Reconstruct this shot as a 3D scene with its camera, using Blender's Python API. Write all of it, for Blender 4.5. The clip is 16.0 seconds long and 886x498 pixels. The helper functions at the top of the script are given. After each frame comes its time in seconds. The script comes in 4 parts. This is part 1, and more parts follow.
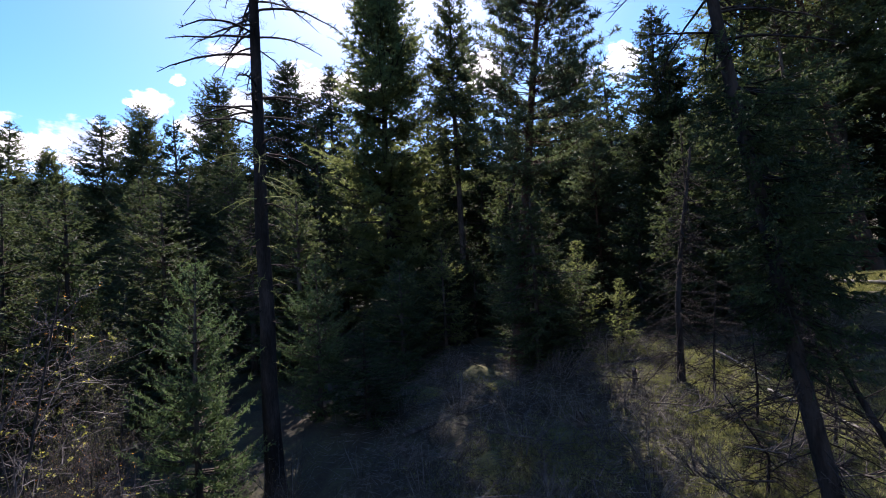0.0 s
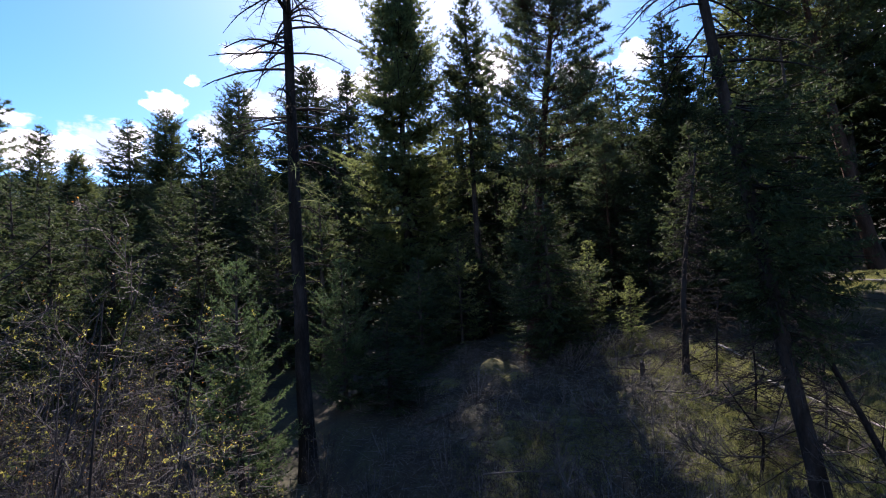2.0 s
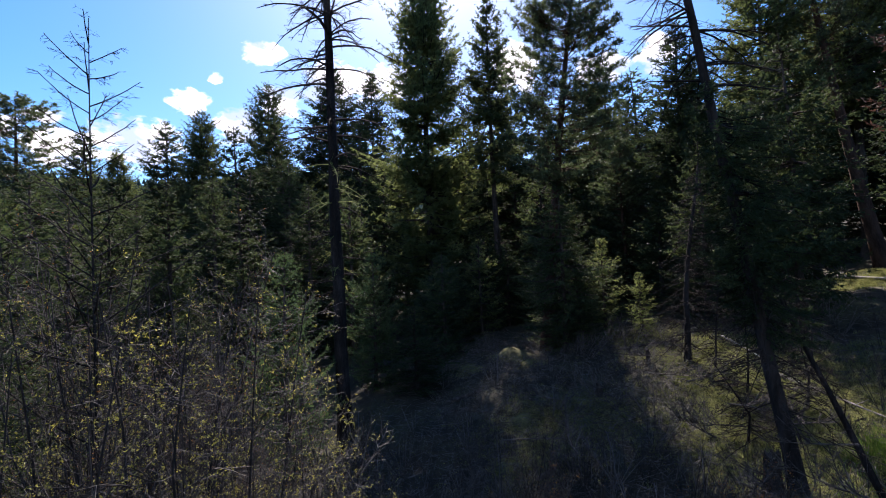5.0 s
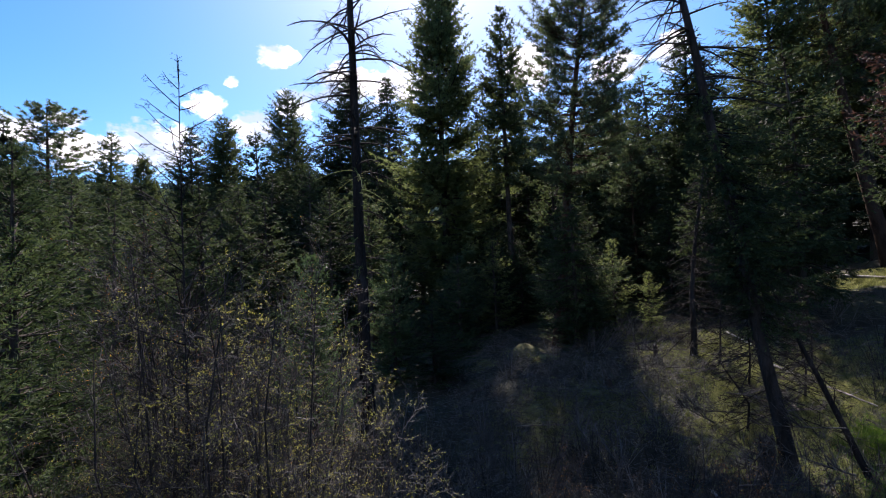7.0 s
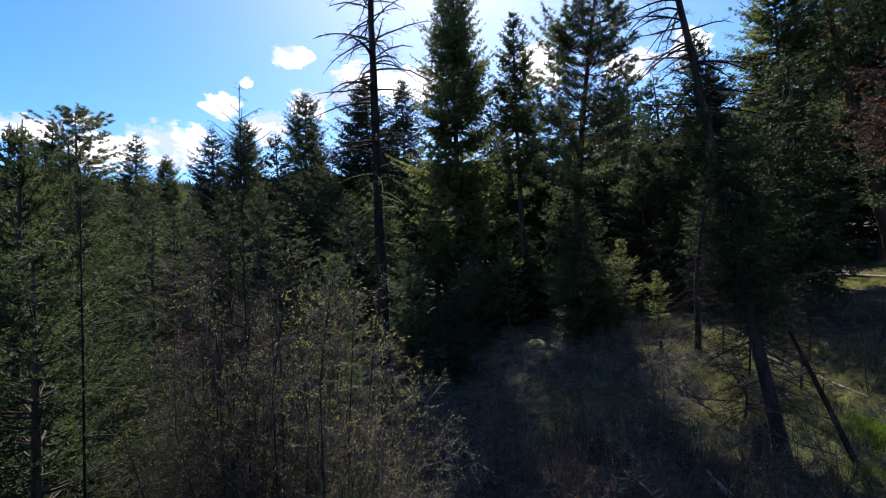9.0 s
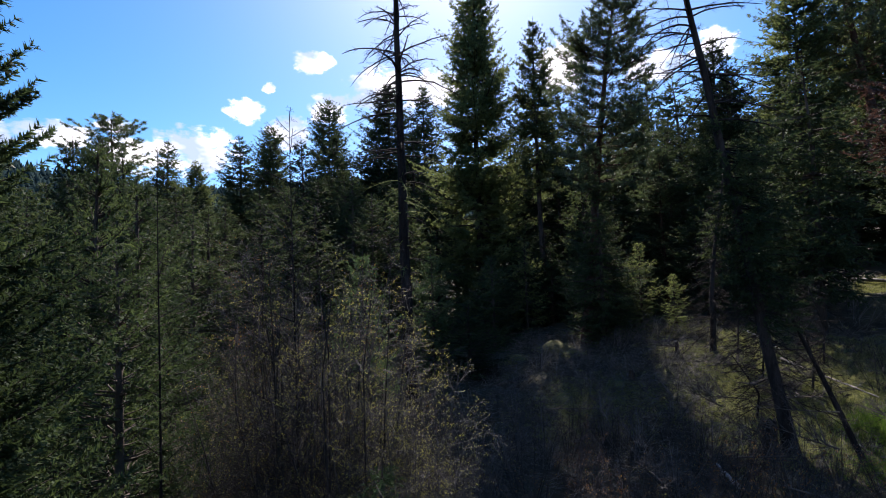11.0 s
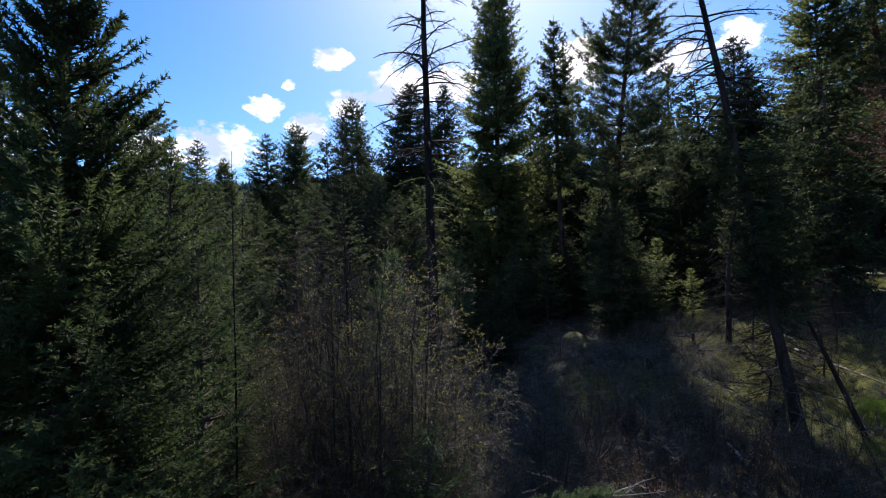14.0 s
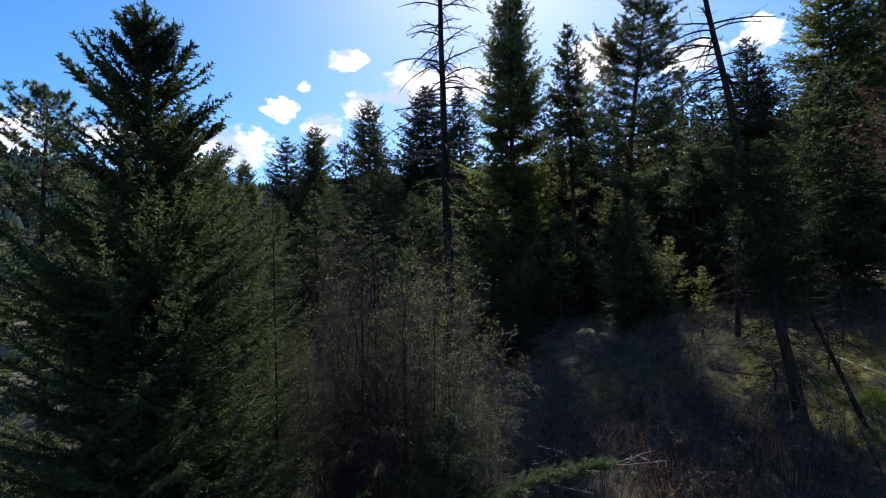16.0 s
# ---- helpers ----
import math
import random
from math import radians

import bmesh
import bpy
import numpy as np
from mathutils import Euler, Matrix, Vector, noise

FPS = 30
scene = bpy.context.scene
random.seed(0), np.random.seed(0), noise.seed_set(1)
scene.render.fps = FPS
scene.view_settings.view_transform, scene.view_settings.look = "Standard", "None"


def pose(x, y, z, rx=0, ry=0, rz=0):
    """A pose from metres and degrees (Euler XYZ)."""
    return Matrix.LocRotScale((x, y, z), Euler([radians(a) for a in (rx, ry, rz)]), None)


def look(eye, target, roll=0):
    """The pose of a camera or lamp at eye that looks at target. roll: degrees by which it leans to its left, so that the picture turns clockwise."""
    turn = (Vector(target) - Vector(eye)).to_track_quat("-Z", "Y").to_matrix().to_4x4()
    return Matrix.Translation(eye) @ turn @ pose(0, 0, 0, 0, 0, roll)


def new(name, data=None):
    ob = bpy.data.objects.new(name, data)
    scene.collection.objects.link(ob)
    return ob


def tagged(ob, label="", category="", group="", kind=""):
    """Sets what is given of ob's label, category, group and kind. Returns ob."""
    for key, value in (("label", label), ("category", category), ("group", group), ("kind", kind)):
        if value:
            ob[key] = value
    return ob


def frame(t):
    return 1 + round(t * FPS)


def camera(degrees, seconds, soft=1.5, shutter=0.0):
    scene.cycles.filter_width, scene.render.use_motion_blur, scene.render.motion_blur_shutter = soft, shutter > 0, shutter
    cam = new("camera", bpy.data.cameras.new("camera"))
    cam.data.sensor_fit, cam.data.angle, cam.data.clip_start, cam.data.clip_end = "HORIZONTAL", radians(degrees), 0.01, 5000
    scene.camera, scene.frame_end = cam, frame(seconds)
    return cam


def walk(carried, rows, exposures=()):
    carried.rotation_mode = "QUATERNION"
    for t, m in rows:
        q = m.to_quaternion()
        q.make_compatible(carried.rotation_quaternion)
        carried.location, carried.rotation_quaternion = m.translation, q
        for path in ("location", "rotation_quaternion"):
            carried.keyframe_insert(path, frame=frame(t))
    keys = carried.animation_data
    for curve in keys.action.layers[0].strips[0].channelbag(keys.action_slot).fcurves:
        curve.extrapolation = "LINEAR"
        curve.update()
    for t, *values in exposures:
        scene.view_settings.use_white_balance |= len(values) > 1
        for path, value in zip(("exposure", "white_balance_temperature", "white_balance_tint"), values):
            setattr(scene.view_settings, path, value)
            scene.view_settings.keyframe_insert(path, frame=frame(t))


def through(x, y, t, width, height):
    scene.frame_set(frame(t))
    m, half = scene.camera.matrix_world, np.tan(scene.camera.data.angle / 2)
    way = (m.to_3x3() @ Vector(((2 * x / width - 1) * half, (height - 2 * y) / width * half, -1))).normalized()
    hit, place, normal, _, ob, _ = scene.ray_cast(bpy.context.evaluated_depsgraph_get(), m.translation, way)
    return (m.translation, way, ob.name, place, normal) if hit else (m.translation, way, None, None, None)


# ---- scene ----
cam = camera(86.3, 16.0, soft=1.05)
PATH = [
    (0, (0.014, -0.021, 9.982), (-0.706, 1.842, 10.087), -3.0),
    (0.5, (0.06, -0.387, 9.983), (-0.67, 1.472, 10.089), -2.9),
    (1, (0.118, -0.715, 9.972), (-0.623, 1.14, 10.076), -2.9),
    (1.5, (0.179, -1.085, 9.974), (-0.574, 0.766, 10.077), -3.0),
    (2, (0.199, -1.444, 9.959), (-0.565, 0.401, 10.062), -2.9),
    (2.5, (0.271, -1.835, 9.944), (-0.507, 0.004, 10.048), -2.8),
    (3, (0.328, -2.239, 9.951), (-0.46, -0.403, 10.053), -2.8),
    (3.5, (0.438, -2.568, 9.9), (-0.361, -0.738, 10.001), -2.7),
    (4, (0.559, -2.884, 9.865), (-0.252, -1.059, 9.966), -2.7),
    (4.2, (0.609, -3.007, 9.869), (-0.207, -1.183, 9.965), -2.6),
    (6.5, (1.103, -4.548, 9.791), (0.231, -2.751, 9.888), -2.5),
    (7, (1.18, -4.835, 9.77), (0.296, -3.044, 9.868), -2.4),
    (7.5, (1.27, -5.161, 9.699), (0.376, -3.375, 9.8), -2.3),
    (8, (1.409, -5.526, 9.67), (0.5, -3.747, 9.771), -2.2),
    (8.5, (1.542, -5.848, 9.668), (0.621, -4.075, 9.768), -2.2),
    (9, (1.645, -6.091, 9.706), (0.713, -4.324, 9.803), -2.2),
    (11.3, (2.046, -7.299, 9.662), (1.043, -5.572, 9.775), -1.9),
    (11.5, (2.008, -7.395, 9.685), (1.01, -5.664, 9.781), -1.9),
    (12, (2.056, -7.613, 9.662), (1.046, -5.889, 9.758), -1.8),
    (12.5, (2.122, -7.844, 9.631), (1.101, -6.127, 9.729), -1.8),
    (13, (2.211, -8.084, 9.598), (1.175, -6.376, 9.697), -1.8),
    (13.5, (2.279, -8.302, 9.542), (1.227, -6.604, 9.64), -1.7),
    (14, (2.345, -8.533, 9.485), (1.281, -6.842, 9.583), -1.6),
    (14.5, (2.439, -8.749, 9.437), (1.363, -7.065, 9.535), -1.6),
    (15, (2.595, -9.029, 9.38), (1.508, -7.353, 9.48), -1.6),
    (15.5, (2.709, -9.297, 9.329), (1.609, -7.63, 9.429), -1.5),
    (16, (2.839, -9.545, 9.31), (1.724, -7.887, 9.41), -1.5),
]
walk(cam, [(t, look(eye, target, roll)) for t, eye, target, roll in PATH],
     exposures=[(0, 1.45, 6550, 25), (4, 1.27, 6550, 23), (8, 1.12, 6500, 20), (12, 1.0, 6450, 19), (16, .92, 6450, 18)])

# ---- world, sun, exposure ----
SUN_AZ, SUN_EL = -25.5, 44.0          # degrees from +y towards +x, and above the horizon

world = bpy.data.worlds.new("sky")
scene.world = world
world.use_nodes = True
wt = world.node_tree
wt.nodes.clear()


def wmath(op, a, b=None, c=None):
    n = wt.nodes.new("ShaderNodeMath")
    n.operation = op
    for i, v in enumerate((a, b, c)):
        if v is None:
            continue
        if isinstance(v, (int, float)):
            n.inputs[i].default_value = v
        else:
            wt.links.new(v, n.inputs[i])
    return n.outputs[0]


sky = wt.nodes.new("ShaderNodeTexSky")
sky.sky_type = "NISHITA"
sky.sun_disc = False
sky.sun_elevation, sky.sun_rotation = radians(SUN_EL), radians(SUN_AZ)
sky.altitude, sky.air_density, sky.dust_density, sky.ozone_density = 900.0, 1.0, 1.0, 3.0
coord = wt.nodes.new("ShaderNodeTexCoord")
sep = wt.nodes.new("ShaderNodeSeparateXYZ")
wt.links.new(coord.outputs["Generated"], sep.inputs[0])
az = wmath("MULTIPLY", wmath("ARCTAN2", sep.outputs[0], sep.outputs[1]), 57.2958)
el = wmath("MULTIPLY", wmath("ARCSINE", sep.outputs[2]), 57.2958)
# cumulus puffs low over the valley: azimuth, elevation, half width, half height in degrees
CLOUDS = [(-45.0, 24.4, 2.7, 1.3), (-50.2, 21.5, 1.0, .7), (-52.6, 18.8, 2.3, 1.5), (-57.6, 14.2, 4.6, 2.7), (-63.6, 13.1, 3.8, 2.0),
          (-47.9, 16.6, 2.7, 2.2), (-43.3, 19.6, 2.6, 2.0), (-36.8, 21.6, 4.6, 3.0), (-30.0, 22.0, 4.0, 2.2), (-15.0, 23.0, 3.2, 3.0),
          (-5.0, 21.6, 3.4, 1.7), (0.8, 22.0, 2.6, 2.2), (-69.5, 14.4, 3.6, 1.4), (-64.9, 15.8, 2.2, .7), (-78, 13, 6, 3.0), (24, 17, 7, 4)]
cover = None
for a, e, w, h in CLOUDS:
    da = wmath("DIVIDE", wmath("SUBTRACT", az, a), w)
    de = wmath("DIVIDE", wmath("SUBTRACT", el, e), h)
    one = wmath("SUBTRACT", 1.0, wmath("ADD", wmath("MULTIPLY", da, da), wmath("MULTIPLY", de, de)))
    cover = one if cover is None else wmath("MAXIMUM", cover, one)
flat = wt.nodes.new("ShaderNodeCombineXYZ")
wt.links.new(az, flat.inputs[0])
wt.links.new(wmath("MULTIPLY", el, 1.7), flat.inputs[1])
puff = wt.nodes.new("ShaderNodeTexNoise")
puff.inputs["Scale"].default_value, puff.inputs["Detail"].default_value, puff.inputs["Roughness"].default_value = 0.5, 10.0, 0.6
wt.links.new(flat.outputs[0], puff.inputs["Vector"])
shape = wmath("ADD", wmath("MAXIMUM", cover, -1.2), wmath("MULTIPLY", wmath("SUBTRACT", puff.outputs["Fac"], 0.5), 3.4))
# unseen broken cumulus added round the rest of the sky to fill the shade
fill_cumulus = wt.nodes.new("ShaderNodeTexNoise")
fill_cumulus.inputs["Scale"].default_value, fill_cumulus.inputs["Detail"].default_value, fill_cumulus.inputs["Roughness"].default_value = 3.2, 6.0, 0.55
wt.links.new(coord.outputs["Generated"], fill_cumulus.inputs["Vector"])
beyond = wt.nodes.new("ShaderNodeMapRange")
beyond.inputs[1].default_value, beyond.inputs[2].default_value, beyond.inputs[3].default_value, beyond.inputs[4].default_value = -.05, -.3, -4.0, 0.0
wt.links.new(sep.outputs[1], beyond.inputs[0])
band = wmath("MULTIPLY", wmath("POWER", wmath("DIVIDE", wmath("SUBTRACT", el, 26.0), 20.0), 2.0), -1.0)
fill_clouds = wmath("ADD", wmath("ADD", wmath("MULTIPLY", wmath("SUBTRACT", fill_cumulus.outputs["Fac"], .48), 7.0), band), beyond.outputs[0])
shape = wmath("MAXIMUM", shape, fill_clouds)
edge = wt.nodes.new("ShaderNodeMapRange")
edge.interpolation_type = "SMOOTHSTEP"
edge.inputs[1].default_value, edge.inputs[2].default_value = 0.0, 0.7
wt.links.new(shape, edge.inputs[0])
tone = wt.nodes.new("ShaderNodeValToRGB")
tone.color_ramp.elements[0].position, tone.color_ramp.elements[0].color = 0.40, (3.0, 3.8, 5.2, 1)
tone.color_ramp.elements[1].position, tone.color_ramp.elements[1].color = 0.56, (8.0, 8.0, 8.1, 1)
grey = wt.nodes.new("ShaderNodeTexNoise")
grey.inputs["Scale"].default_value, grey.inputs["Detail"].default_value = 0.16, 4.0
wt.links.new(flat.outputs[0], grey.inputs["Vector"])
wt.links.new(grey.outputs["Fac"], tone.inputs[0])
mixc = wt.nodes.new("ShaderNodeMix")
mixc.data_type = "RGBA"
wt.links.new(edge.outputs[0], mixc.inputs[0])
deep = wt.nodes.new("ShaderNodeHueSaturation")      # clear spring air
deep.inputs["Hue"].default_value, deep.inputs["Saturation"].default_value, deep.inputs["Value"].default_value = .497, 1.36, .92
wt.links.new(sky.outputs[0], deep.inputs["Color"])
wt.links.new(deep.outputs[0], mixc.inputs[6])
wt.links.new(tone.outputs[0], mixc.inputs[7])
back = wt.nodes.new("ShaderNodeBackground")
back.inputs["Strength"].default_value = 0.11
wt.links.new(mixc.outputs[2], back.inputs["Color"])
wout = wt.nodes.new("ShaderNodeOutputWorld")
wt.links.new(back.outputs[0], wout.inputs["Surface"])

sun_data = bpy.data.lights.new("sun", "SUN")
sun_data.energy, sun_data.angle, sun_data.color = 5.0, radians(0.53), (1.0, 0.95, 0.86)
sun = new("sun", sun_data)
s_dir = Vector((math.sin(radians(SUN_AZ)) * math.cos(radians(SUN_EL)), math.cos(radians(SUN_AZ)) * math.cos(radians(SUN_EL)), math.sin(radians(SUN_EL))))
sun.matrix_world = look(s_dir * 200, (0, 0, 0))


# ---- materials ----
def material(name, colours, scale=4.0, fine=40.0, rough=0.85, bump=0.0, through=0.0, spread=0.25, spec=0.3, stretch=(1, 1, 1), island=False, tint=(1.75, 1.7, 1.2)):
    """Two-scale noise over two or three base colours, varied per object (or per island), with optional relief and light passing through."""
    m = bpy.data.materials.new(name)
    m.use_nodes = True
    nt = m.node_tree
    nt.nodes.clear()
    tc = nt.nodes.new("ShaderNodeTexCoord")
    mp = nt.nodes.new("ShaderNodeMapping")
    mp.inputs["Scale"].default_value = stretch
    nt.links.new(tc.outputs["Object"], mp.inputs["Vector"])
    n1, n2 = nt.nodes.new("ShaderNodeTexNoise"), nt.nodes.new("ShaderNodeTexNoise")
    n1.inputs["Scale"].default_value, n1.inputs["Detail"].default_value = scale, 5
    n2.inputs["Scale"].default_value, n2.inputs["Detail"].default_value = fine, 3
    for n in (n1, n2):
        nt.links.new(mp.outputs[0], n.inputs["Vector"])
    ramp = nt.nodes.new("ShaderNodeValToRGB")
    els = ramp.color_ramp.elements
    while len(els) < len(colours):
        els.new(0.5)
    for i, c in enumerate(colours):
        els[i].position = 0.32 + 0.36 * i / max(1, len(colours) - 1)
        els[i].color = (*c, 1)
    mixn = nt.nodes.new("ShaderNodeMath")
    mixn.operation = "MULTIPLY_ADD"
    nt.links.new(n2.outputs["Fac"], mixn.inputs[0])
    mixn.inputs[1].default_value = 0.45
    sub = nt.nodes.new("ShaderNodeMath")
    sub.operation = "SUBTRACT"
    nt.links.new(n1.outputs["Fac"], sub.inputs[0])
    sub.inputs[1].default_value = 0.22
    nt.links.new(sub.outputs[0], mixn.inputs[2])
    if island:
        geo = nt.nodes.new("ShaderNodeNewGeometry")
        rnd = geo.outputs["Random Per Island"]
    else:
        info = nt.nodes.new("ShaderNodeObjectInfo")
        rnd = info.outputs["Random"]
    jig = nt.nodes.new("ShaderNodeMath")
    jig.operation = "MULTIPLY_ADD"
    nt.links.new(rnd, jig.inputs[0])
    jig.inputs[1].default_value = spread
    jsub = nt.nodes.new("ShaderNodeMath")
    jsub.operation = "SUBTRACT"
    nt.links.new(mixn.outputs[0], jsub.inputs[0])
    jsub.inputs[1].default_value = spread / 2
    nt.links.new(jsub.outputs[0], jig.inputs[2])
    nt.links.new(jig.outputs[0], ramp.inputs[0])
    bs = nt.nodes.new("ShaderNodeBsdfPrincipled")
    bs.inputs["Roughness"].default_value = rough
    bs.inputs["Specular IOR Level"].default_value = spec
    nt.links.new(ramp.outputs[0], bs.inputs["Base Color"])
    if bump:
        bp = nt.nodes.new("ShaderNodeBump")
        bp.inputs["Strength"].default_value = bump
        bp.inputs["Distance"].default_value = 0.04
        nt.links.new(mixn.outputs[0], bp.inputs["Height"])
        nt.links.new(bp.outputs[0], bs.inputs["Normal"])
    out = nt.nodes.new("ShaderNodeOutputMaterial")
    if through:
        tr = nt.nodes.new("ShaderNodeBsdfTranslucent")
        glow = nt.nodes.new("ShaderNodeMix")      # leaves pass more yellow-green than they throw back
        glow.data_type, glow.blend_type = "RGBA", "MULTIPLY"
        glow.inputs[0].default_value = 1.0
        glow.inputs[7].default_value = (*tint, 1)
        nt.links.new(ramp.outputs[0], glow.inputs[6])
        nt.links.new(glow.outputs[2], tr.inputs["Color"])
        mx = nt.nodes.new("ShaderNodeMixShader")
        mx.inputs[0].default_value = through
        nt.links.new(bs.outputs[0], mx.inputs[1])
        nt.links.new(tr.outputs[0], mx.inputs[2])
        nt.links.new(mx.outputs[0], out.inputs["Surface"])
    else:
        nt.links.new(bs.outputs[0], out.inputs["Surface"])
    return m


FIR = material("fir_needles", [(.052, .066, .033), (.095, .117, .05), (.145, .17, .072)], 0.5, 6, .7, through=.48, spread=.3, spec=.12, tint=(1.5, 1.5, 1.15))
# Darker copy of fir_needles: backlit shade of the stand put into the colour
FIR_DARKENED = material("darkened_fir_needles", [(.026, .040, .021), (.050, .072, .034), (.086, .112, .05)], 0.5, 6, .7, through=.36, spread=.3, spec=.1, tint=(1.35, 1.3, 1.05))
# Darkest needle copy: puts shade on valley firs and leaning crown into the colour
FIR_DARKEST = material("darkest_fir_needles", [(.023, .037, .019), (.045, .067, .031), (.078, .104, .046)], 0.5, 6, .7, through=.32, spread=.3, spec=.1, tint=(1.5, 1.5, 1.1))
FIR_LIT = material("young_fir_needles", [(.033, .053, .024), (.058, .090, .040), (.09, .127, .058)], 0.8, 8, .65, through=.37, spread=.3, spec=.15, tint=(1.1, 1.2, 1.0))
PINE = material("pine_needles", [(.042, .06, .032), (.078, .104, .05), (.12, .15, .074)], 0.6, 7, .5, through=.38, spread=.3, spec=.3, tint=(1.4, 1.4, 1.1))
RUSTY = material("rusty_dead_needles", [(.04, .024, .019), (.063, .035, .027), (.092, .05, .037)], 0.8, 8, .8, through=.25, tint=(1.2, 1.1, 1.0))
# blue in this base colour stands in for haze over the distance
HAZY_FAR = material("haze_blue_forest", [(.012, .022, .024), (.02, .034, .034), (.03, .046, .042)], 0.02, .3, 1.0, spec=0.0, spread=.5, island=True)
LEAF = material("budding_leaves", [(.115, .125, .034), (.19, .19, .05), (.28, .26, .075)], 0.9, 9, .5, through=.45, spread=.7, island=True)
OLIVE = material("olive_catkins", [(.055, .062, .022), (.10, .11, .04), (.155, .165, .065)], 0.9, 9, .6, through=.35, spread=.6, island=True, tint=(1.3, 1.3, 1.0))
RUSSET = material("russet_buds", [(.14, .06, .03), (.27, .13, .03), (.38, .2, .045)], 0.9, 9, .6, through=.4, spread=.6, island=True)
BARK = material("grey_brown_bark", [(.026, .021, .018), (.055, .045, .038), (.095, .08, .068)], 3, 22, .95, .9, spec=.1, stretch=(1, 1, .25))
# Darker copy of grey_brown_bark; the trunks' backlit shade is put into its colour
BACKLIT_BARK = material("backlit_blackish_bark", [(.014, .012, .011), (.028, .024, .022), (.05, .043, .04)], 3, 22, .95, .9, spec=.08, stretch=(1, 1, .25))
PINE_BARK = material("rusty_pine_bark", [(.03, .019, .015), (.058, .035, .026), (.095, .058, .042)], 3, 20, .95, 1.0, spec=.1, stretch=(1, 1, .3))
DEADWOOD = material("weathered_dead_wood", [(.04, .034, .03), (.08, .07, .062), (.14, .125, .11)], 4, 30, .95, .6, spec=.1, stretch=(1, 1, .3))
PALE_WOOD = material("pale_barkless_wood", [(.14, .13, .115), (.23, .215, .195), (.34, .32, .29)], 5, 30, .8, .4, stretch=(1, 1, .3))
STEM = material("grey_shrub_stems", [(.022, .019, .019), (.045, .04, .039), (.09, .083, .078)], 5, 30, .65, .3, spread=.4, spec=.25)
TWIG = material("red_brown_twigs", [(.022, .018, .018), (.044, .036, .035), (.086, .073, .070)], 5, 30, .65, spread=.4, spec=.25)
LICHEN = material("yellow_green_lichen", [(.10, .12, .03), (.18, .20, .05), (.26, .27, .08)], 6, 40, .95, .3)
GROUND = material("forest_floor", [(.026, .022, .016), (.042, .038, .025), (.062, .064, .03)], 0.45, 7, .95, 1.0, spread=0)
GRASS = material("spring_grass", [(.08, .092, .04), (.138, .152, .07), (.222, .232, .12)], 0.35, 3, .7, through=.45, spread=.6, island=True)
FRESH = material("fresh_green_grass", [(.045, .085, .018), (.07, .13, .022), (.10, .165, .03)], 0.5, 3, .7, through=.4, spread=.6, island=True)
MOSS = material("olive_moss", [(.04, .042, .02), (.075, .075, .03), (.125, .116, .045)], 2.5, 20, .95, 1.0, spread=.2)
BRUSH = material("dry_grey_brush", [(.034, .031, .028), (.066, .06, .056), (.15, .14, .13)], 2, 12, .9, spread=.6, island=True)
DARK_STEM = material("dark_shrub_stems", [(.018, .015, .014), (.04, .034, .031), (.085, .075, .068)], 5, 30, .75, .3, spread=.4, spec=.2)


# ---- geometry helpers ----
def mesh(name, chunks, smooth=False):
    """chunks: (vertices, faces, material) groups joined into one mesh."""
    me = bpy.data.meshes.new(name)
    vs, loops, starts, totals, mats, at, lat = [], [], [], [], [], 0, 0
    for k, (v, f, m) in enumerate(chunks):
        f = np.asarray(f)
        if len(f) == 0:
            continue
        vs.append(np.asarray(v).reshape(-1, 3))
        loops.append((f + at).ravel())
        n, c = f.shape
        starts.append(lat + np.arange(n) * c)
        totals.append(np.full(n, c))
        mats.append(np.full(n, k))
        at += len(vs[-1])
        lat += n * c
        me.materials.append(m)
    v = np.concatenate(vs).astype(np.float32)
    lo = np.concatenate(loops).astype(np.int32)
    me.vertices.add(len(v))
    me.vertices.foreach_set("co", v.ravel())
    me.loops.add(len(lo))
    me.loops.foreach_set("vertex_index", lo)
    st = np.concatenate(starts).astype(np.int32)
    me.polygons.add(len(st))
    me.polygons.foreach_set("loop_start", st)
    me.polygons.foreach_set("loop_total", np.concatenate(totals).astype(np.int32))
    used = np.concatenate(mats)
    order = {k: i for i, k in enumerate(dict.fromkeys(used.tolist()))}
    me.polygons.foreach_set("material_index", np.array([order[k] for k in used.tolist()], dtype=np.int32))
    if smooth:
        me.polygons.foreach_set("use_smooth", np.ones(len(st), dtype=bool))
    me.update(calc_edges=True)
    return me


def part(name, me, parent, label=""):
    ob = new(name, me)
    ob.parent = parent
    if label:
        ob["label"] = label
    return ob


def unit(v):
    return v / np.maximum(np.linalg.norm(v, axis=-1, keepdims=True), 1e-9)


def tubes(P, R, sides=3):
    """Round bars along the polylines P (N, K, 3) with radii R (N, K)."""
    P, R = np.asarray(P, float), np.asarray(R, float)
    N, K = R.shape
    d = unit(np.gradient(P, axis=1))
    ref = np.where(np.abs(d[..., 2:3]) > .9, np.array([1.0, 0, 0]), np.array([0, 0, 1.0]))
    u = unit(np.cross(d, ref))
    w = np.cross(d, u)
    a = np.arange(sides) * 2 * np.pi / sides
    V = P[:, :, None] + R[:, :, None, None] * (np.cos(a)[:, None] * u[:, :, None] + np.sin(a)[:, None] * w[:, :, None])
    i = np.arange(N * K * sides).reshape(N, K, sides)
    j = np.roll(i, -1, axis=2)
    F = np.stack([i[:, :-1], j[:, :-1], j[:, 1:], i[:, 1:]], -1).reshape(-1, 4)
    return V.reshape(-1, 3), F


